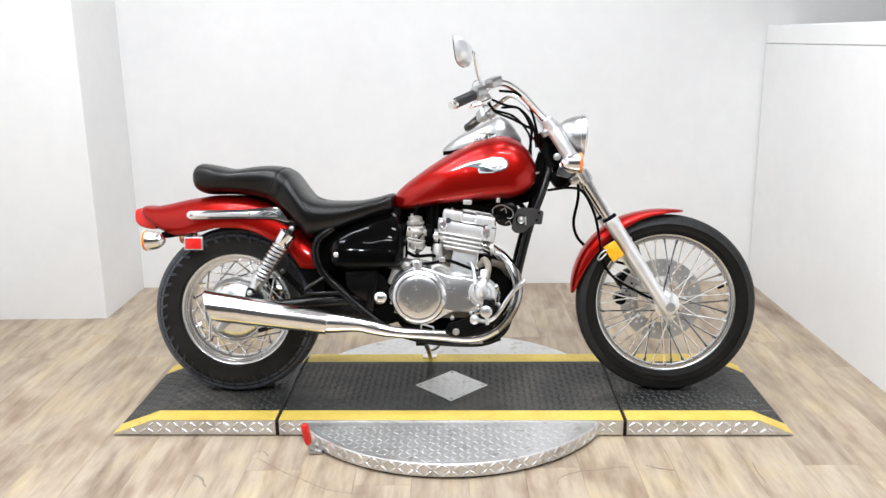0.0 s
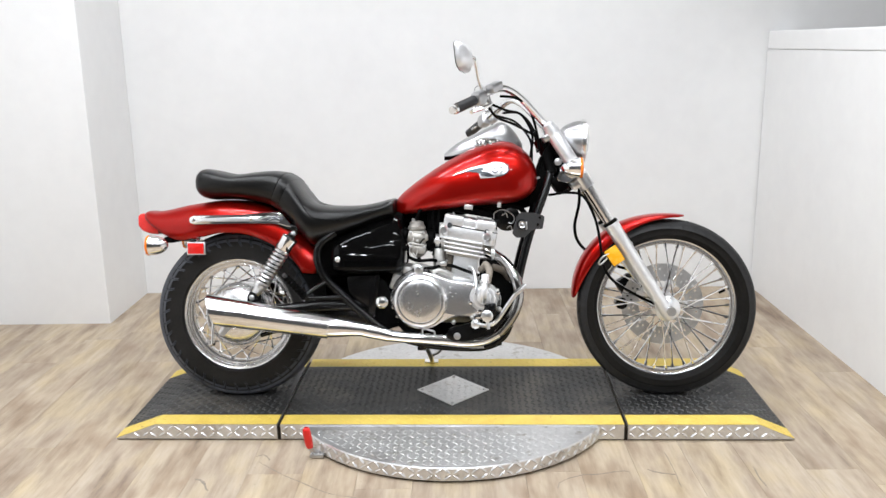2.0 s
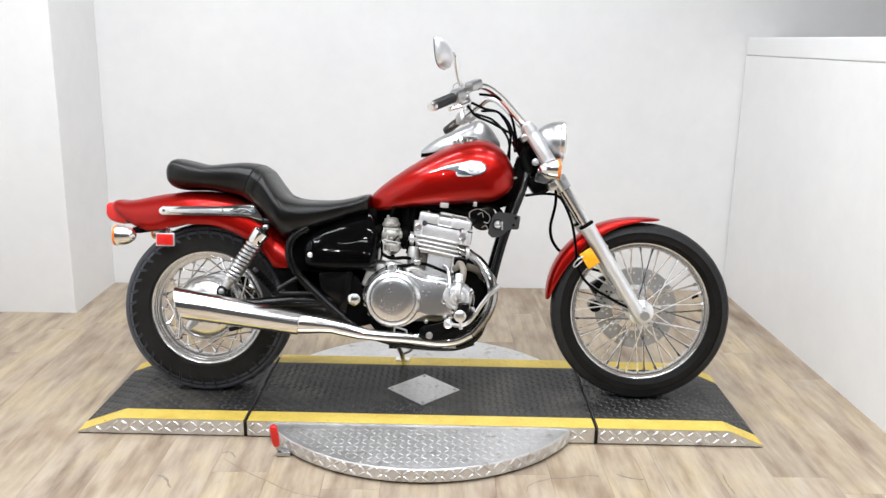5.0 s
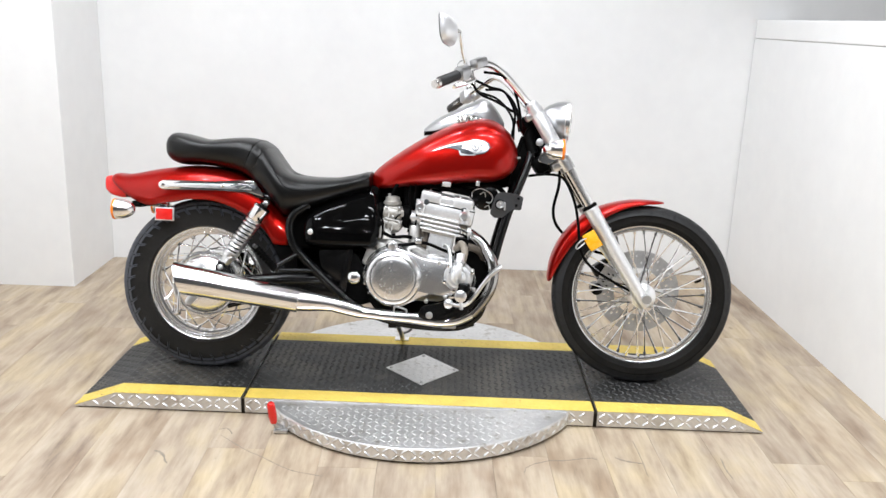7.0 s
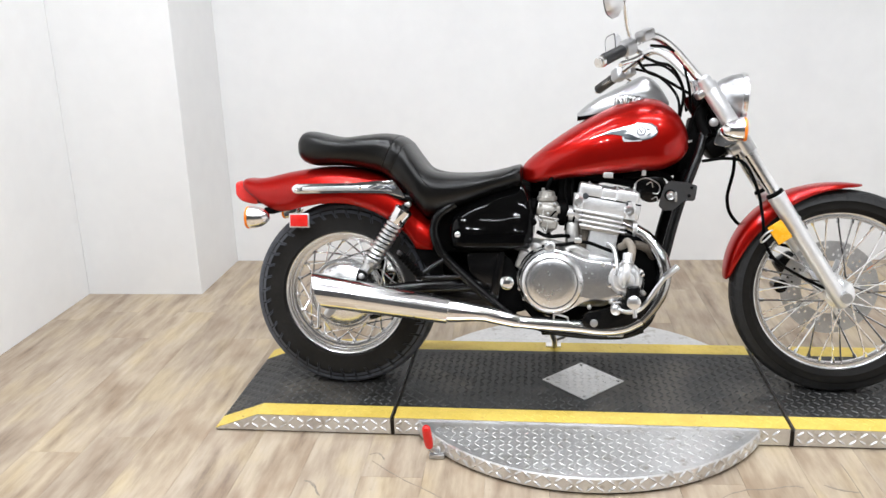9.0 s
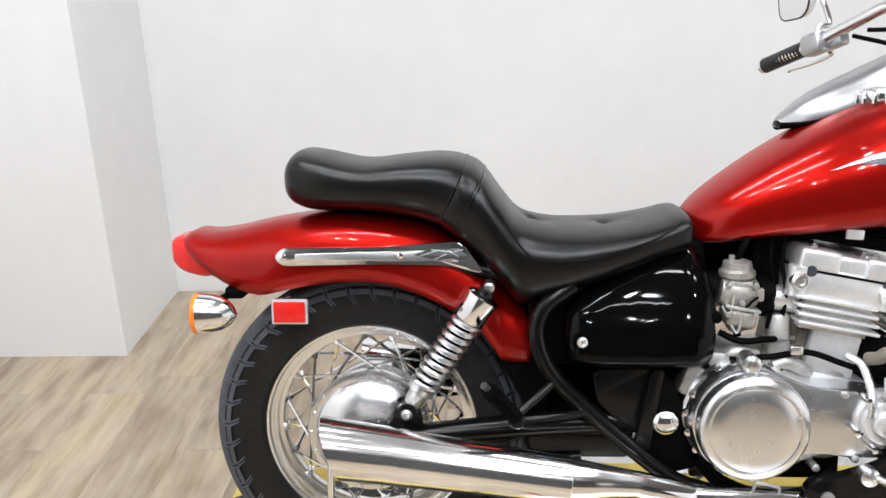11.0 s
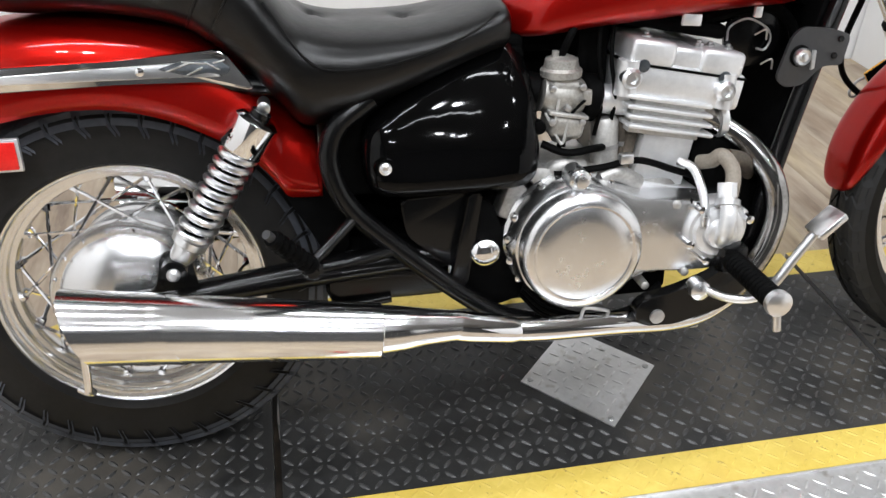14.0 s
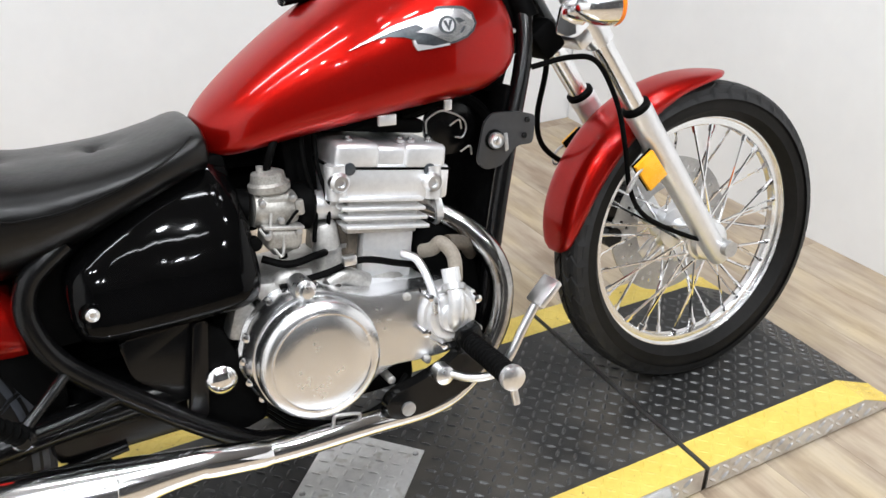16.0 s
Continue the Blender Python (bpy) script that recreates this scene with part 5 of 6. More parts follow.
part("centre_box", box((-0.36, 0, 0.54), (0.26, 0.2, 0.2), bevel=0.02), BLACK_PLASTIC, main, "black plastic battery and air filter box")
part("tool_box", plate(rounded([(-0.385, 0.444), (-0.272, 0.447), (-0.268, 0.325), (-0.31, 0.325), (-0.375, 0.385)], 0.012), -0.128, -0.06, 0.005), BLACK_SATIN, main, "black tool box with a rounded edge")
part("ignition_plate", plate(rounded([(0.227, 0.662), (0.238, 0.667), (0.286, 0.662), (0.315, 0.652), (0.308, 0.606), (0.281, 0.607), (0.270, 0.602), (0.247, 0.579), (0.217, 0.576), (0.201, 0.591), (0.212, 0.632), (0.218, 0.652)], 0.007), -0.119, -0.113, 0.0015), GREY_SATIN, main, "grey bracket plate with the ignition lock")
part("lock_recess", lathe([(-0.1195, 0.0), (-0.1195, 0.0165), (-0.1203, 0.0165)], (0.234, 0, 0.624), "Y", 24), BLACK_PLASTIC, main)
part("ignition_lock", lathe([(-0.116, 0.0135), (-0.126, 0.0135), (-0.129, 0.0115), (-0.128, 0.007), (-0.131, 0.006), (-0.132, 0.001)], (0.236, 0, 0.623), "Y", 22), POLISHED, main, "bright ignition lock")
part("lock_key", plate(rounded([(0.2475, 0.634), (0.2535, 0.634), (0.2545, 0.606), (0.2480, 0.604)], 0.002, 3), -0.131, -0.1275, 0.0006), STEEL, main)
for x, z in ((0.298, 0.647), (0.291, 0.622)):
    bolt(main, "bolt", (x, -0.119, z), 0.005, 0.004, BLACK_SATIN)
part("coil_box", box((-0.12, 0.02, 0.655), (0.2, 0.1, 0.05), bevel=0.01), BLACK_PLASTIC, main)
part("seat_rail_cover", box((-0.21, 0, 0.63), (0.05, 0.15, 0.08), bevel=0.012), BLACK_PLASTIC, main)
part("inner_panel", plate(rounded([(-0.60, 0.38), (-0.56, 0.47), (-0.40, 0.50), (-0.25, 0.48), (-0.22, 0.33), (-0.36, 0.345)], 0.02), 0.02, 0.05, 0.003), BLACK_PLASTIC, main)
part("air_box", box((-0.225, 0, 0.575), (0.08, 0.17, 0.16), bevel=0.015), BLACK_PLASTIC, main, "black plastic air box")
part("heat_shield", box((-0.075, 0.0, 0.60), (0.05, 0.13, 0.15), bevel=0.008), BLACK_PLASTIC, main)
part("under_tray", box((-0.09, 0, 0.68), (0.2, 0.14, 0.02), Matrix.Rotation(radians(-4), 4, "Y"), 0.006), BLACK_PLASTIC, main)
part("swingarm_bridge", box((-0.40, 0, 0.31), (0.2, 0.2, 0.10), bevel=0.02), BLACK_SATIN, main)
# black plate covering the tread between mudguard and frame
part("splash_guard", plate(rounded([(-0.56, 0.47), (-0.47, 0.47), (-0.46, 0.36), (-0.49, 0.34), (-0.52, 0.40)], 0.012), -0.1, 0.1, 0.003), BLACK_PLASTIC, main, "black plate ahead of the rear tyre")
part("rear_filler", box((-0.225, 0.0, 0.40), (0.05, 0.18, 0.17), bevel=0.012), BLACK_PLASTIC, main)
# made-up sheet: blocks the wall behind so the gap above the head stays dark
part("head_shroud", plate(rounded([(-0.03, 0.70), (0.11, 0.735), (0.31, 0.745), (0.295, 0.69), (0.24, 0.676), (0.13, 0.655), (-0.03, 0.668)], 0.01), -0.018, 0.018, 0.003), BLACK_PLASTIC, main, "added black sheet that darkens the gap under the tank")
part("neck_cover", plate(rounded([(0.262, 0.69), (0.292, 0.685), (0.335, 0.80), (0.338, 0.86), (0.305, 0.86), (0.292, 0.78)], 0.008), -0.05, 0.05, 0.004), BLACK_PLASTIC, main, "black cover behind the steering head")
part("horn", lathe([(-0.03, 0.02), (-0.05, 0.045), (-0.06, 0.047), (-0.066, 0.03)], (0.185, 0, 0.645), "Y", 28), BLACK_SATIN, main)

# radiator between the down tubes
part("radiator", box((0.247, 0, 0.525), (0.022, 0.18, 0.36), Matrix.Rotation(radians(14), 4, "Y"), 0.005), RADIATOR, bike, "black radiator between the down tubes")
part("wiring", tube([(0.138, -0.07, 0.642), (0.140, -0.07, 0.662), (0.160, -0.07, 0.673), (0.178, -0.07, 0.672), (0.204, -0.07, 0.657), (0.211, -0.07, 0.641), (0.203, -0.07, 0.626), (0.189, -0.07, 0.628)], 0.0019, 8), STEEL, main, "thin grey wire looped under the tank")
part("wiring", tube([(0.12, -0.07, 0.70), (0.2, -0.05, 0.73), (0.27, -0.05, 0.76), (0.31, -0.05, 0.86)], 0.008, 8), BLACK_PLASTIC, main)
part("wiring", tube([(0.1, -0.06, 0.675), (0.2, -0.06, 0.69), (0.25, -0.06, 0.66), (0.27, -0.06, 0.60)], 0.009, 8), BLACK_PLASTIC, main)
part("wire_clip", tube([(0.272, -0.09, 0.78), (0.30, -0.09, 0.787)], 0.004, 6), STEEL, main)
part("head_bracket", tube([(0.36, -0.02, 0.9), (0.33, -0.04, 0.86), (0.345, -0.06, 0.8)], 0.02, 12), BLACK_PLASTIC, main)
part("bracket_stud", lathe([(-0.07, 0.0), (-0.07, 0.013), (-0.082, 0.013), (-0.084, 0.006)], (0.365, 0, 0.842), "Y", 16), STEEL, main)

# side covers
SIDE = rounded([(-0.438, 0.505), (-0.434, 0.558), (-0.37, 0.605), (-0.28, 0.655), (-0.235, 0.678), (-0.195, 0.674), (-0.176, 0.60), (-0.175, 0.485), (-0.192, 0.451), (-0.29, 0.446), (-0.412, 0.448), (-0.433, 0.470)], 0.025, 5)
cx, cz = -0.315, 0.535
for side in (-1, 1):
    bm = bmesh.new()
    rings = []
    for f in (1.0, 1.0, 0.985, 0.95, 0.89, 0.81, 0.7, 0.58, 0.45, 0.31, 0.17, 0.04):
        ring = []
        for x, z in SIDE:
            px, pz = cx + (x - cx) * f, cz + (z - cz) * f
            d = pz - 0.478
            lean_in = 0.06 * d + 2.4 * d * d if d > 0 else 0.05 * (1 - math.sqrt(max(0.0, 1 - (d / 0.03) ** 2)))
            full = 0.174 - lean_in - 0.30 * (px - cx) ** 2
            y = full - 0.035 + 0.035 * math.sqrt(1 - f ** 9) if f < 1 else (full - 0.04 if rings else 0.05)
            ring.append((px, side * max(y, 0.05), pz))
        rings.append(ring)
    add_rings(bm, rings)
    cover = part("side_cover", bm, BLACK_GLOSS, bike, "glossy black side cover", angle=85)
    part("cover_cup", lathe([(side * 0.145, 0.0), (side * 0.145, 0.0155), (side * 0.162, 0.0165), (side * 0.166, 0.0145), (side * 0.163, 0.012)], (-0.408, 0, 0.507), "Y", 24), BLACK_GLOSS, cover)
    part("cover_bolt", lathe([(side * 0.160, 0.0), (side * 0.160, 0.009), (side * 0.169, 0.009), (side * 0.171, 0.005), (side * 0.168, 0.0035), (side * 0.168, 0.0005)], (-0.408, 0, 0.507), "Y", 18), POLISHED, cover, "bright cover bolt")

# rear shocks
for side in (-1, 1):
    a, b = Vector((-0.712, side * 0.15, 0.375)), Vector((-0.567, side * 0.148, 0.597))
    d = b - a
    shock = part("rear_shock", tube([a, a.lerp(b, 0.985)], 0.0145, 12), BLACK_SATIN, bike, "rear shock absorber with a bright coil spring")
    turns, bm = 10, bmesh.new()
    n = d.normalized()
    u = Vector((0, 1, 0))
    v = n.cross(u)
    pts = []
    for i in range(turns * 14 + 1):
        t = i / (turns * 14)
        p = a + d * (0.2 + 0.55 * t) + 0.0235 * (math.cos(2 * math.pi * turns * t) * u + math.sin(2 * math.pi * turns * t) * v)
        pts.append(tuple(p))
    add_tube(bm, pts, 0.0052, 8, smooth=False)
    part("spring", bm, POLISHED, shock, "chromed coil spring")
    part("top_cap", tube([(*(a + d * 0.745), 0.028), (*(a + d * 0.76), 0.031), (*(a + d * 0.93), 0.031), (*(a + d * 0.95), 0.024)], 0.03, 24, smooth=False), CHROME, shock, "chromed spring cap")
    part("lower_cup", tube([(*(a + d * 0.03), 0.012), (*(a + d * 0.08), 0.017), (*(a + d * 0.15), 0.019), (*(a + d * 0.165), 0.026), (*(a + d * 0.205), 0.026)], 0.02, 20, smooth=False), POLISHED, shock)
    part("lower_eye", lathe([(side * 0.128, 0.0), (side * 0.128, 0.018), (side * 0.168, 0.018), (side * 0.172, 0.008)], (a.x, 0, a.z), "Y", 18), BLACK_SATIN, shock)
    part("eye_bolt", lathe([(side * 0.168, 0.0), (side * 0.168, 0.010), (side * 0.175, 0.0095), (side * 0.179, 0.005)], (a.x, 0, a.z), "Y", 18), STEEL, shock)
    part("upper_eye", lathe([(side * 0.11, 0.0), (side * 0.11, 0.009), (side * 0.145, 0.009), (side * 0.147, 0.004)], (b.x, 0, b.z), "Y", 16), POLISHED, shock)
    part("axle_plate", plate(rounded([(-0.732, 0.392), (-0.692, 0.392), (-0.685, 0.335), (-0.70, 0.30), (-0.80, 0.29), (-0.805, 0.318), (-0.745, 0.335)], 0.01), min(side * 0.124, side * 0.132), max(side * 0.124, side * 0.132), 0.001), BLACK_SATIN, shock)


# engine
engine = part("engine", box((-0.06, 0, 0.36), (0.25, 0.26, 0.17), bevel=0.03, segs=3), DULL, bike, "water-cooled parallel twin engine in bare aluminium")
SL = radians(10.5)
em = Matrix.Rotation(SL, 4, "Y")


def block(name, cx, cz, sx, sy, sz, mat, bevel=0.006, label="", cy=0.0):
    return part(name, box((cx, cy, cz), (sx, sy, sz), em, bevel), mat, engine, label, angle=35)


block("cylinder", 0.034, 0.475, 0.088, 0.225, 0.13, CAST, 0.008, "cast cylinder block")
block("cylinder_base", 0.035, 0.424, 0.11, 0.25, 0.02, CAST, 0.004)
for i in range(4):
    s = 0.516 + 0.0152 * i
    block("fin", 0.033 - 0.002 * i, s + 0.006, 0.142, 0.264, 0.0068, CAST, 0.003, "cooling fin")
block("fin_core", 0.032, 0.545, 0.118, 0.236, 0.07, DULL, 0.003)
block("cylinder_head", 0.050, 0.589, 0.196, 0.246, 0.056, CAST, 0.008, "cast cylinder head")
bm = bmesh.new()
for x0, sx, dz in ((-0.002, 0.072, 0.0), (0.054, 0.055, -0.002), (0.109, 0.072, 0.0)):
    add_box(bm, (x0, 0, 0.629 - (x0 - 0.045) * math.tan(SL) + dz), (sx, 0.248 - (0.012 if dz else 0), 0.042 + 2 * dz), em, 0.009, 3)
part("head_cover", bm, CAST, engine, "cast valve cover", angle=35)
block("cover_gasket", 0.052, 0.6105, 0.198, 0.25, 0.004, BLACK_PLASTIC, 0.001)
for x in (-0.038, 0.113):
    z = 0.592 - (x - 0.04) * math.tan(SL)
    part("head_bolt", lathe([(-0.12, 0.0), (-0.12, 0.0155), (-0.133, 0.0155), (-0.138, 0.011), (-0.138, 0.007), (-0.132, 0.006), (-0.132, 0.001)], (x, 0, z), "Y", 20), POLISHED, engine, "bright round head plug")
    part("half_plug", lathe([(-0.12, 0.0), (-0.12, 0.010), (-0.1255, 0.0095), (-0.1265, 0.002)], (x + (0.020 if x < 0 else 0.0), 0, z + (0.016 if x < 0 else 0.0195)), "Y", 18), GREY_BADGE, engine, "dark half-moon plug")
    part("head_boss", tube([(x + (0.004 if x > 0 else -0.002), -0.113, z - 0.028), (x + (0.008 if x > 0 else 0.002), -0.113, z + 0.024)], 0.017, 18), CAST, engine, "rounded corner boss of the head")
for x, y in ((-0.005, -0.095), (0.08, -0.095), (0.098, -0.095), (0.131, -0.09)):
    part("cover_stud", lathe([(0.0, 0.007), (0.005, 0.007), (0.006, 0.004), (0.009, 0.0035), (0.010, 0.001)], (x, y, 0.648 - (x - 0.045) * math.tan(SL)), "Z", 10), STEEL, engine)
part("coil_lead", tube([(0.06, -0.05, 0.66), (0.05, -0.04, 0.70), (-0.05, -0.03, 0.70)], 0.007, 8), BLACK_PLASTIC, engine)
part("head_stay", box((0.05, 0.012, 0.670), (0.17, 0.175, 0.022), em, 0.006), BLACK_PLASTIC, engine)

# right crankcase cover: outline round the clutch and on to the pump
CASE = rounded([(-0.205, 0.298), (-0.228, 0.365), (-0.205, 0.428), (-0.163, 0.462), (-0.115, 0.470), (-0.06, 0.452), (-0.02, 0.434), (0.06, 0.425), (0.125, 0.415), (0.158, 0.375), (0.155, 0.325), (0.12, 0.302), (0.055, 0.302), (0.0, 0.308), (-0.04, 0.288), (-0.09, 0.258), (-0.15, 0.262)], 0.022, 4)
bm = bmesh.new()
kx, kz = -0.05, 0.355
add_rings(bm, [[(kx + (x - kx) * f, y, kz + (z - kz) * f) for x, z in CASE] for f, y in ((1.03, -0.115), (1.03, -0.13), (1.0, -0.135), (0.99, -0.158), (0.96, -0.168), (0.9, -0.17))])
case = part("crankcase_cover", bm, CASE_METAL, engine, "polished right engine cover", angle=30)
CL = (-0.119, 0, 0.363)
part("clutch_cover", lathe([(-0.15, 0.0955), (-0.188, 0.0945), (-0.196, 0.0915), (-0.2005, 0.0855), (-0.202, 0.079), (-0.2005, 0.0765), (-0.202, 0.074), (-0.204, 0.05), (-0.205, 0.02), (-0.2052, 0.002)], CL, "Y", 72), CASE_METAL, case, "large round polished clutch cover")
part("clutch_edge", lathe([(-0.2, 0.0785), (-0.2032, 0.0775), (-0.2032, 0.0755), (-0.2, 0.0745)], CL, "Y", 72, cyclic=True), CHROME, case)
for a in (155, 175, 195, 215, 120, 100, 80, 58):
    ca, sa = math.cos(radians(a)), math.sin(radians(a))
    part("case_bolt", lathe([(-0.135, 0.0), (-0.135, 0.0068), (-0.144, 0.0068), (-0.144, 0.0048), (-0.148, 0.0048), (-0.149, 0.001)], (CL[0] + 0.1025 * ca, 0, CL[2] + 0.1025 * sa), "Y", 12), CHROME, case)
for x, z in ((0.035, 0.418), (0.072, 0.408), (0.148, 0.395), (0.156, 0.33), (0.06, 0.302), (0.125, 0.295), (-0.005, 0.285)):
    part("case_bolt", lathe([(-0.14, 0.0), (-0.14, 0.0068), (-0.172, 0.0068), (-0.174, 0.004)], (x, 0, z), "Y", 12), DULL, case)
part("oil_filler", lathe([(-0.14, 0.0), (-0.14, 0.016), (-0.178, 0.016), (-0.18, 0.011), (-0.19, 0.009), (-0.191, 0.001)], (-0.125, 0, 0.472), "Y", 18), POLISHED, case)
part("case_top", box((-0.1, -0.06, 0.455), (0.17, 0.14, 0.03), Matrix.Rotation(radians(8), 4, "Y"), 0.01), DULL, engine)
part("case_lug", tube([(-0.175, -0.1, 0.435), (-0.14, -0.12, 0.475), (-0.10, -0.11, 0.468)], 0.014, 12), DULL, engine)
part("case_lug", tube([(-0.075, -0.13, 0.455), (-0.05, -0.13, 0.462), (-0.01, -0.12, 0.44)], 0.013, 12), DULL, engine)
part("cover_seam", plate([(0.058, 0.425), (0.0605, 0.425), (0.0635, 0.298), (0.061, 0.298)], -0.1695, -0.165), BLACK_PLASTIC, case)
# water pump
PU = (0.102, 0, 0.374)
pump = part("water_pump", lathe([(-0.15, 0.05), (-0.176, 0.05), (-0.180, 0.047), (-0.180, 0.041), (-0.188, 0.039), (-0.192, 0.031), (-0.191, 0.025), (-0.199, 0.023), (-0.203, 0.016), (-0.204, 0.002)], PU, "Y", 40), CAST, engine, "round water pump housing")
part("pump_spout", tube([(0.098, -0.19, 0.362), (0.099, -0.208, 0.382), (0.103, -0.205, 0.412), (0.105, -0.19, 0.432)], 0.0128, 16), CAST, pump)
part("pump_pipe", tube([(0.05, -0.13, 0.474), (0.065, -0.15, 0.468), (0.072, -0.17, 0.443), (0.074, -0.187, 0.411), (0.073, -0.19, 0.387)], 0.0068, 14), POLISHED, pump, "small polished water pipe")
part("hose_clamp", tube([(0.103, -0.198, 0.420), (0.105, -0.193, 0.428)], 0.019, 16), STEEL, pump)
part("hose_joint", tube([(0.105, -0.19, 0.432), (0.107, -0.182, 0.452)], 0.0145, 16), CAST, pump)
part("water_hose", tube([(0.09, -0.12, 0.466), (0.10, -0.14, 0.474), (0.1075, -0.155, 0.4865), (0.1195, -0.17, 0.4685), (0.117, -0.18, 0.44), (0.109, -0.185, 0.414)], 0.0115, 16), HOSE_BROWN, pump, "faded brown rubber water hose")
for a in (20, 75, 130, 200, 250, 310):
    part("pump_bolt", lathe([(-0.15, 0.0), (-0.15, 0.007), (-0.19, 0.007), (-0.192, 0.003)], (PU[0] + 0.05 * math.cos(radians(a)), 0, PU[2] + 0.05 * math.sin(radians(a))), "Y", 10), CHROME, pump)
cable([(-0.15, -0.13, 0.468), (-0.08, -0.135, 0.474), (-0.02, -0.136, 0.482), (0.04, -0.134, 0.462), (0.085, -0.13, 0.445)], 0.0055, parent=engine, label="black hose across the cylinder")
part("hose_clip", box((-0.04, -0.138, 0.487), (0.022, 0.014, 0.016), bevel=0.003), POLISHED, engine)
# drain tubes under the clutch
for i in range(3):
    cable([(-0.2, -0.16 + 0.01 * i, 0.30 - 0.012 * i), (-0.16, -0.165 + 0.008 * i, 0.262 - 0.012 * i), (-0.09, -0.168 + 0.008 * i, 0.238 - 0.006 * i), (-0.02, -0.165, 0.245 - 0.006 * i), (0.03, -0.15, 0.275 - 0.004 * i)], 0.005, parent=engine)
part("wire_guard", tube([(-0.112, -0.175, 0.226), (-0.112, -0.19, 0.262), (-0.103, -0.192, 0.266), (-0.075, -0.19, 0.258), (-0.07, -0.188, 0.252), (-0.07, -0.175, 0.222)], 0.0028, 8, k=4), STEEL, engine, "bent bright wire guard")
part("lower_case", box((-0.03, 0, 0.265), (0.2, 0.2, 0.08), bevel=0.02), BLACK_PLASTIC, engine)

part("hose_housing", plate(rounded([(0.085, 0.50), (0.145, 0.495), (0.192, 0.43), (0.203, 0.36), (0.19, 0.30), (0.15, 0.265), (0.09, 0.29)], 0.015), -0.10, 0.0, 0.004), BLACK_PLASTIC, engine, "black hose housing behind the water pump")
part("lower_hose", tube([(0.13, -0.13, 0.475), (0.155, -0.125, 0.468), (0.178, -0.11, 0.452), (0.19, -0.09, 0.43)], 0.0125, 14), HOSE_DARK, engine, "grimy radiator hose")
part("shift_lever", tube([(0.03, 0.17, 0.24), (0.12, 0.20, 0.215), (0.20, 0.23, 0.207)], 0.006, 10), POLISHED, engine, "bright gear lever")
part("shift_rubber", tube([(0.202, 0.215, 0.212, 0.012), (0.203, 0.225, 0.211, 0.0155), (0.204, 0.275, 0.202, 0.0155), (0.2045, 0.283, 0.200, 0.011)], 0.015, 14, smooth=False), BLACK_PLASTIC, engine, "black rubber toe pad")
cable([(0.10, 0.09, 0.665), (0.132, 0.1, 0.650), (0.147, 0.1, 0.61), (0.143, 0.1, 0.56), (0.126, 0.1, 0.51)], 0.006, parent=engine)

# carburettors
for side in (-1, 1):
    y = side * 0.085
    carb = part("carburettor", box((-0.142, y, 0.59), (0.052, 0.07, 0.05), em, 0.01, 3), CARB, engine, "cast alloy carburettor")
    carb.matrix_basis = pose(0.011, 0, -0.008)
    part("carb_top", lathe([(0.612, 0.024), (0.617, 0.031), (0.626, 0.031), (0.63, 0.026), (0.642, 0.024), (0.647, 0.012)], (-0.146, y - 0.012, 0), "Z", 24), CARB, carb)
    part("carb_barrel", tube([(-0.176, y - 0.01, 0.592, 0.026), (-0.165, y - 0.01, 0.59, 0.029), (-0.12, y - 0.01, 0.584, 0.029), (-0.112, y - 0.01, 0.583, 0.024)], 0.028, 20, smooth=False), CARB, carb)
    part("float_bowl", box((-0.141, y - 0.012, 0.545), (0.056, 0.06, 0.036), em, 0.011, 3), CARB, carb)
    part("bowl_sump", tube([(-0.14, y - 0.012, 0.53, 0.022), (-0.139, y - 0.012, 0.52, 0.017), (-0.138, y - 0.012, 0.516, 0.008)], 0.02, 16, smooth=False), DULL, carb)
    part("bowl_flange", box((-0.141, y - 0.012, 0.564), (0.062, 0.068, 0.006), em, 0.002), DULL, carb)
    part("drain_screw", tube([(-0.141, y - 0.012, 0.524), (-0.14, y - 0.012, 0.508)], 0.007, 10), BLACK_PLASTIC, carb)
    part("intake_boot", tube([(-0.114, y, 0.58, 0.03), (-0.108, y, 0.58, 0.036), (-0.09, y, 0.578, 0.036), (-0.084, y, 0.577, 0.029)], 0.03, 22, smooth=False), BLACK_PLASTIC, carb)
    part("intake_stub", tube([(-0.088, y, 0.577), (-0.04, y, 0.57)], 0.023, 18), CAST, carb)
    part("air_boot", tube([(-0.18, y, 0.59), (-0.23, y * 0.9, 0.6)], 0.03, 18), BLACK_PLASTIC, carb)
    if side < 0:
        for dx, dz in ((-0.026, 0.03), (0.024, 0.03), (-0.026, -0.02), (0.026, -0.022), (0.0, 0.0)):
            part("screw", lathe([(-0.115, 0.0), (-0.115, 0.005), (-0.13, 0.005), (-0.131, 0.002)], (-0.143 + dx * 0.9, 0, 0.575 + dz), "Y", 10), STEEL, carb)
        part("idle_lever", box((-0.112, -0.12, 0.588), (0.014, 0.012, 0.024), bevel=0.004), CARB, carb)
        part("fuel_stub", tube([(-0.158, -0.1, 0.635), (-0.157, -0.102, 0.654)], 0.0055, 10), DULL, carb)
cable([(-0.14, -0.1, 0.63), (-0.125, -0.105, 0.67), (-0.10, -0.08, 0.70)], 0.006, parent=engine, name="fuel_hose", label="black fuel hose")
cable([(-0.165, -0.11, 0.51), (-0.13, -0.125, 0.498), (-0.085, -0.12, 0.50), (-0.06, -0.1, 0.495)], 0.006, parent=engine)

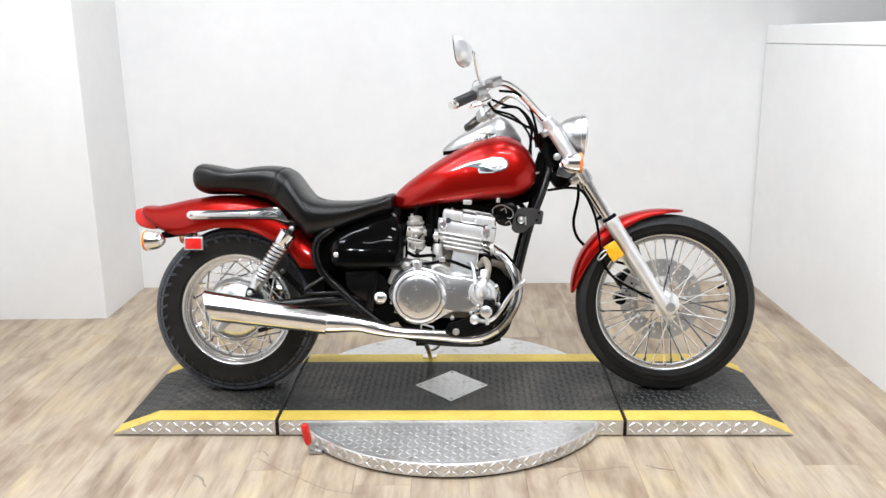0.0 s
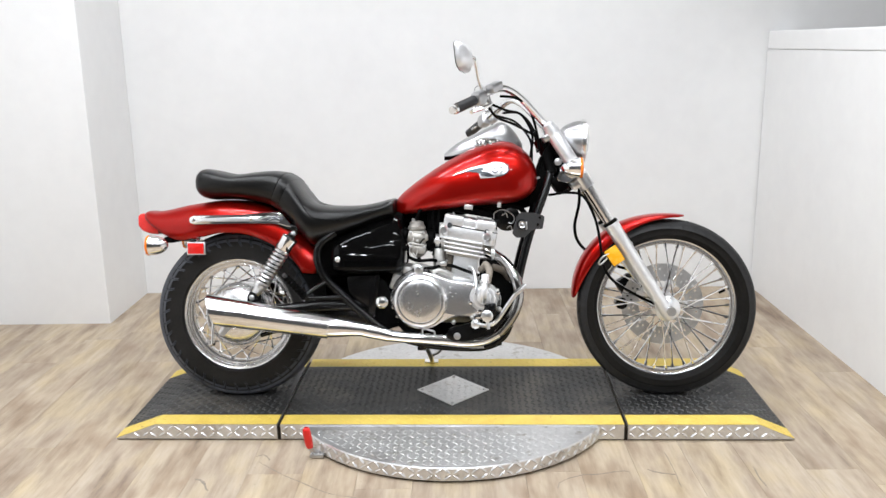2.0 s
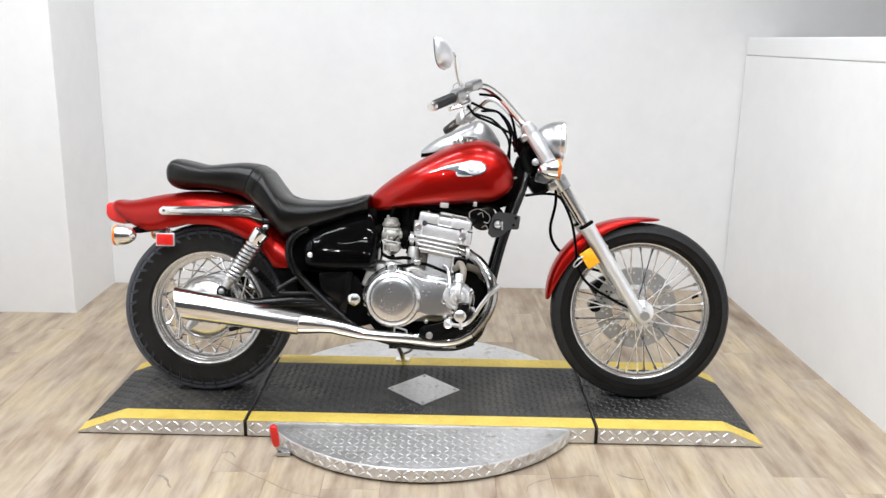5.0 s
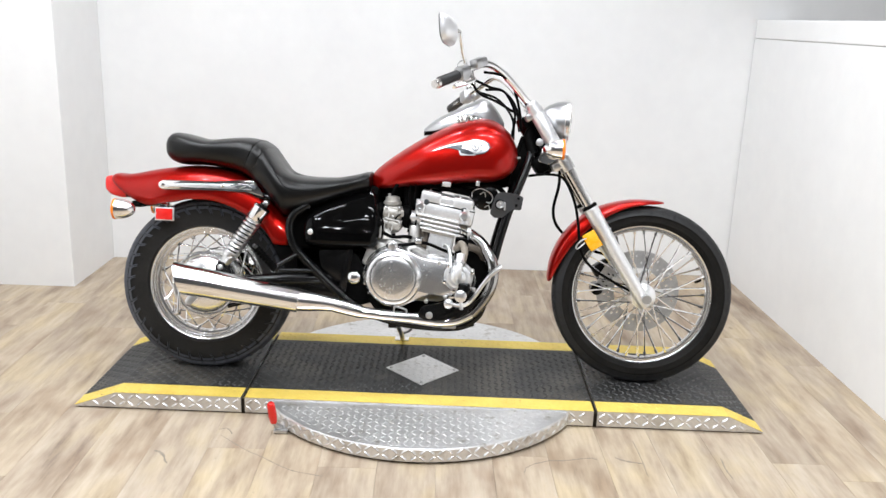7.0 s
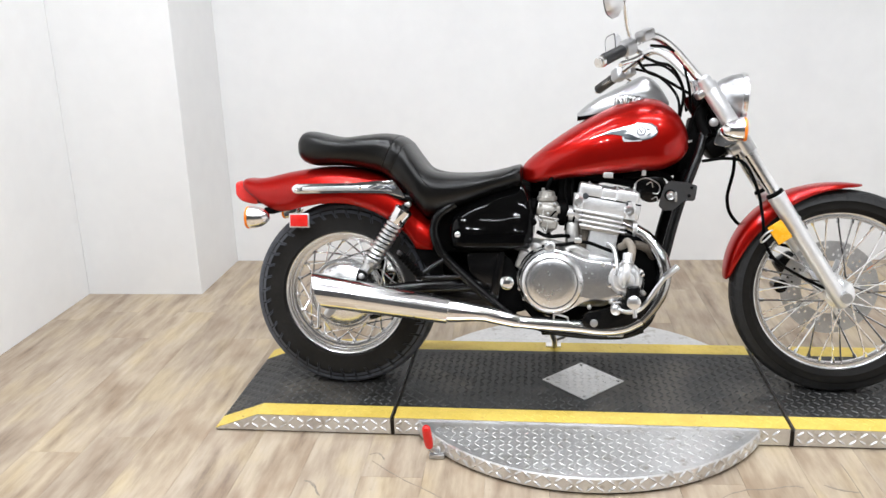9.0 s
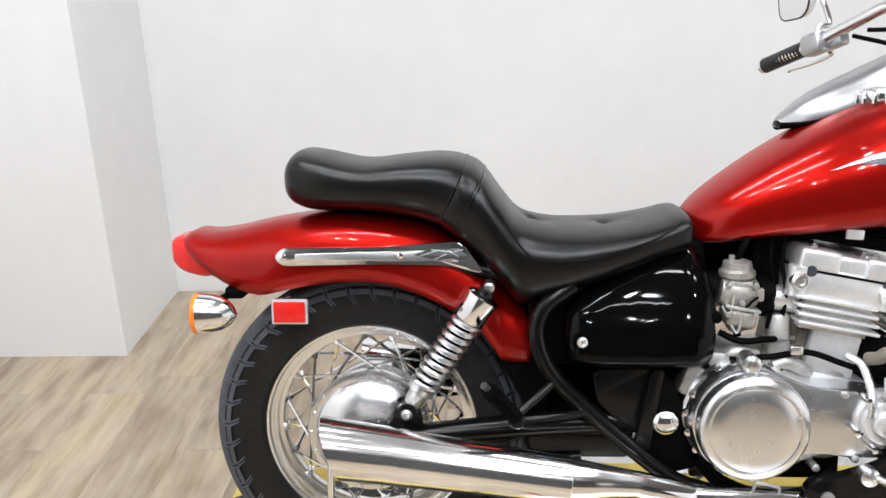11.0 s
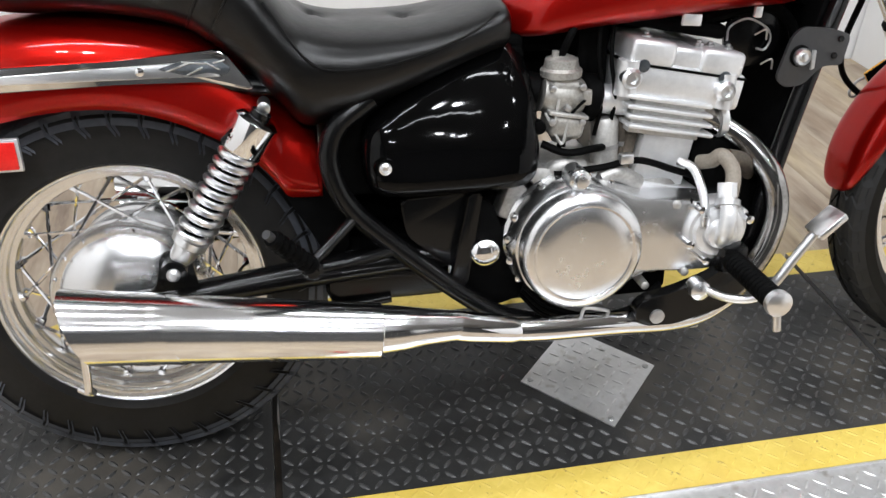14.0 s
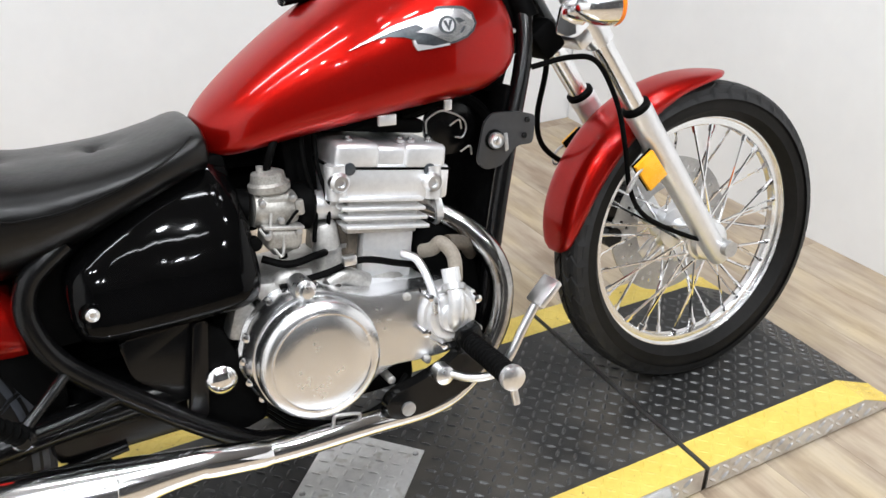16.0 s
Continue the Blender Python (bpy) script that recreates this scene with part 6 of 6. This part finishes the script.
# exhausts
for side in (-1, 1):
    S = lambda x, y, z, r=None: (x, side * y, z) if r is None else (x, side * y, z, r)
    header = [S(0.095, 0.076, 0.534), S(0.134, 0.082, 0.517), S(0.176, 0.104, 0.487), S(0.210, 0.13, 0.438), S(0.222, 0.14, 0.384), S(0.210, 0.146, 0.327), S(0.182, 0.15, 0.281), S(0.150, 0.155, 0.245), S(0.10, 0.162, 0.222), S(0.04, 0.168, 0.216), S(-0.05, 0.178, 0.226), S(-0.16, 0.19, 0.236), S(-0.23, 0.196, 0.244)]
    pipe = part("exhaust", tube(header[7:], 0.0195, 20, 6), CHROME, bike, "chromed exhaust with a slash-cut silencer")
    part("joint_sleeve", tube([S(-0.215, 0.195, 0.241, 0.0185), S(-0.23, 0.197, 0.245, 0.022), S(-0.30, 0.204, 0.262, 0.024), S(-0.315, 0.205, 0.266, 0.024)], 0.02, 22, smooth=False), CHROME, pipe)
    part("silencer_cone", tube([S(-0.31, 0.205, 0.266, 0.023), S(-0.36, 0.21, 0.272, 0.028), S(-0.40, 0.214, 0.276, 0.034), S(-0.445, 0.218, 0.281, 0.0385)], 0.03, 26, k=4), SATIN_CHROME, pipe)
    bm = bmesh.new()
    rings = []
    a, b = Vector(S(-0.43, 0.218, 0.278)), Vector(S(-0.845, 0.232, 0.34))
    d = b - a
    n = d.normalized()
    wv = Vector((0, 1, 0))
    vv = n.cross(wv).normalized() * -1
    for t, r in ((0.0, 0.0385), (0.004, 0.041), (0.25, 0.0435), (0.5, 0.046), (0.75, 0.0488), (1.0, 0.0515)):
        ring = []
        for g in np.linspace(0, 2 * math.pi, 36, endpoint=False):
            p = a + d * t + r * (math.cos(g) * wv + math.sin(g) * vv)
            if t > 0.8:
                p += n * (-0.012 + 0.026 * (math.sin(g) if vv.z > 0 else -math.sin(g)))
            ring.append(p)
        rings.append(ring)
    inner = []
    for p in rings[-1]:
        inner.append(b + (p - b) * 0.95 + n * 0.0)
    deep = [p - n * 0.12 for p in inner]
    add_rings(bm, rings + [inner, deep])
    part("silencer", bm, SATIN_CHROME, pipe, "chromed slash-cut silencer")
    if side < 0:
        part("header", tube(header[:8], 0.0198, 20, 6), MOTTLED_CHROME, pipe, "dark mottled chrome header pipe")
        part("header_flange", lathe([(0.0, 0.03), (0.012, 0.03), (0.012, 0.02)], (0.128, side * 0.079, 0.521), "X", 20), CAST, pipe)
    part("silencer_hanger", tube([S(-0.832, 0.185, 0.318), S(-0.843, 0.195, 0.285), S(-0.846, 0.197, 0.235), S(-0.848, 0.198, 0.214)], 0.0058, 12), CHROME, pipe)
    part("hanger_foot", tube([S(-0.862, 0.180, 0.210), S(-0.848, 0.195, 0.213), S(-0.842, 0.200, 0.217)], 0.0065, 10), CHROME, pipe)
part("pipe_bracket", box((0.075, -0.14, 0.20), (0.05, 0.05, 0.014), bevel=0.003), STEEL, bike)

# rider's pegs and controls
peg_plate = part("peg_plate", plate(rounded([(-0.03, 0.246), (-0.015, 0.226), (0.04, 0.224), (0.12, 0.245), (0.165, 0.285), (0.165, 0.325), (0.13, 0.325), (0.09, 0.30), (0.04, 0.283), (-0.02, 0.27)], 0.012), -0.196, -0.172, 0.002), BLACK_SATIN, bike, "black footpeg bracket")
part("plate_bolt", lathe([(-0.19, 0.0), (-0.19, 0.012), (-0.2, 0.012), (-0.202, 0.004)], (0.008, 0, 0.242), "Y", 14), STEEL, peg_plate)
rows = []
for i in range(31):
    t = i / 30
    rows.append((0.118 - 0.008 * t, -0.20 - 0.148 * t, 0.334 + 0.001 * t, (0.0175 if i % 2 else 0.0155) if 2 < i < 29 else 0.0165))
peg = part("footpeg", tube(rows, 0.02, 18, smooth=False), BLACK_PLASTIC, peg_plate, "ribbed black rubber footpeg with a bright end cap")
part("end_cap", lathe([(-0.345, 0.0185), (-0.352, 0.0198), (-0.357, 0.019), (-0.36, 0.013), (-0.361, 0.002)], (0.11, 0, 0.335), "Y", 28), POLISHED, peg, "bright round end cap")
part("feeler", tube([(0.112, -0.35, 0.318), (0.113, -0.352, 0.302), (0.114, -0.353, 0.292)], 0.006, 10), POLISHED, peg)
part("peg_mount", box((0.122, -0.192, 0.334), (0.04, 0.04, 0.045), bevel=0.006), BLACK_SATIN, peg_plate)
pedal = part("brake_pedal", tube([(0.075, -0.195, 0.286), (0.10, -0.235, 0.285), (0.13, -0.262, 0.295), (0.155, -0.27, 0.322), (0.18, -0.27, 0.36), (0.205, -0.27, 0.395)], 0.007, 12), POLISHED, peg_plate, "bright brake pedal")
part("pedal_pad", box((0.223, -0.268, 0.412), (0.05, 0.042, 0.012), Matrix.Rotation(radians(-42), 4, "Y"), 0.004), POLISHED, pedal, "bright square pedal pad")
part("pedal_boss", lathe([(-0.185, 0.016), (-0.208, 0.016), (-0.211, 0.01), (-0.214, 0.002)], (0.072, 0, 0.285), "Y", 18), POLISHED, pedal)
left_rows = [(x, -y, z, r) for x, y, z, r in rows]
left_peg = part("footpeg", tube(left_rows, 0.02, 18, smooth=False), BLACK_PLASTIC, bike, "ribbed black rubber footpeg")
part("end_cap", lathe([(0.345, 0.022), (0.357, 0.0225), (0.36, 0.015), (0.361, 0.002)], (0.11, 0, 0.335), "Y", 28), POLISHED, left_peg)
stand = part("side_stand", tube([(-0.125, 0.115, 0.165), (-0.122, 0.135, 0.148), (-0.108, 0.19, 0.10), (-0.106, 0.255, 0.066), (-0.108, 0.296, 0.056)], 0.0095, 12), POLISHED, bike, "bright side stand, folded out")
part("stand_foot", box((-0.110, 0.305, 0.0535), (0.055, 0.035, 0.007), Matrix.Rotation(radians(9.7), 4, "X"), 0.002), POLISHED, stand)
part("stand_spring", tube([(-0.06, 0.11, 0.17), (-0.062, 0.13, 0.14), (-0.075, 0.17, 0.115), (-0.10, 0.20, 0.098)], 0.0055, 10), STEEL, stand)
part("stand_bracket", box((-0.135, 0.11, 0.16), (0.035, 0.02, 0.05), bevel=0.004), BLACK_SATIN, stand)

# the steering is turned a little to the right
AXIS = Vector((-0.633, 0, 1.0)).normalized()
PIVOT = Vector((FX(0.87) - 0.05, 0, 0.87))
STEER = Matrix.Translation(PIVOT) @ Matrix.Rotation(radians(-2.0), 4, AXIS) @ Matrix.Translation(-PIVOT)
for ob in (front_wheel, front_fender, fork, headlight, handlebar):
    ob.matrix_basis = STEER @ ob.matrix_basis

# grimy pipes and leads beside the cylinder's intake face
for k, (px, py, pr) in enumerate(((-0.057, -0.088, 0.0215), (-0.024, -0.078, 0.017))):
    part("breather_pipe", tube([(px + 0.003, py, 0.452, pr * 0.9), (px + 0.002, py, 0.458, pr), (px - 0.002, py, 0.533, pr), (px - 0.003, py, 0.540, pr * 0.8)], pr, 20, smooth=False), (DULL, HOSE_DARK)[k], engine, ("stained upright metal pipe behind the cylinder", "")[k])
    part("pipe_clip", tube([(px, py, 0.492, pr * 1.07), (px, py, 0.499, pr * 1.07)], pr, 18, smooth=False), STEEL, engine)
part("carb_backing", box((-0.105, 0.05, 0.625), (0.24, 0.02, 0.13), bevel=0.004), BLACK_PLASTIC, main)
part("case_lug", box((-0.212, -0.10, 0.425), (0.03, 0.05, 0.06), Matrix.Rotation(radians(20), 4, "Y"), 0.008), DULL, engine)
part("intake_cover", box((-0.022, 0, 0.475), (0.018, 0.2, 0.10), em, 0.004), HOSE_DARK, engine)
for k, (lx, lz) in enumerate(((-0.15, 0.53), (-0.125, 0.556), (-0.165, 0.56))):
    part("carb_lever", tube([(lx, -0.122, lz), (lx + 0.012, -0.128, lz + 0.016 * (1 if k % 2 else -1)), (lx + 0.02, -0.124, lz + 0.02)], 0.0024, 8), (DULL, BLACK_PLASTIC)[k % 2], engine)
part("idle_knob", lathe([(-0.118, 0.0), (-0.118, 0.010), (-0.135, 0.010), (-0.137, 0.004)], (-0.176, 0, 0.542), "Y", 16), BLACK_PLASTIC, engine)
for lx, lz in ((0.166, 0.655), (0.182, 0.61)):
    part("lead_clip", tube([(lx, -0.1, lz), (lx + 0.014, -0.106, lz + 0.008), (lx + 0.02, -0.1, lz - 0.008)], 0.0016, 6), STEEL, engine)
for lx, z0 in ((-0.075, 0.665), (-0.055, 0.66)):
    part("vacuum_hose", tube([(lx, -0.09, z0 + 0.02), (lx - 0.004, -0.1, z0 - 0.03), (lx + 0.004, -0.104, z0 - 0.09), (lx - 0.004, -0.1, z0 - 0.15)], 0.0035, 8), BLACK_PLASTIC, engine, "thin black vacuum hose")

# thing > part > sub-part, no deeper: a part with pieces of its own hangs on the motorcycle itself
for ob in list(bike.children_recursive):
    above = ob.parent
    if above is not bike and above.parent is not bike and above.parent.parent is bike:
        over = above.parent
        above.matrix_basis = over.matrix_basis @ above.matrix_basis
        above.parent = bike


# ---- floor planks, one by one ----
PLANK_W, PLANK_L = 0.18, 1.22


def plank_mesh(length):
    bm = bmesh.new()
    a, b, t, c = PLANK_W / 2 - 0.0001, length / 2 - 0.0001, 0.0, 0.0003
    top = [bm.verts.new((x, y, t)) for x, y in ((-a + c, -b + c), (a - c, -b + c), (a - c, b - c), (-a + c, b - c))]
    low = [bm.verts.new((x, y, t - 0.0035)) for x, y in ((-a, -b), (a, -b), (a, b), (-a, b))]
    bm.faces.new(top)
    for i in range(4):
        bm.faces.new((low[i], low[(i + 1) % 4], top[(i + 1) % 4], top[i]))
    me = bpy.data.meshes.new("plank")
    bm.to_mesh(me)
    bm.free()
    me.materials.append(WOOD)
    return me


lengths = {}
rng = random.Random(4)
x = X_LEFT + PLANK_W / 2
while x < 4.2 - PLANK_W / 2:
    y = Y_FRONT + 0.004 - round(rng.uniform(0.05, 1.15) / 0.1) * 0.1
    while y < Y_BACK - 0.004:
        a, e = max(y, Y_FRONT + 0.004), min(y + PLANK_L, Y_BACK - 0.004)
        key = round(e - a, 3)
        if key > 0.02:
            if key not in lengths:
                lengths[key] = plank_mesh(key)
            ob = new("plank", lengths[key])
            ob.parent = floor
            ob.matrix_basis = pose(x, (a + e) / 2, 0.0)
        y += PLANK_L
    x += PLANK_W
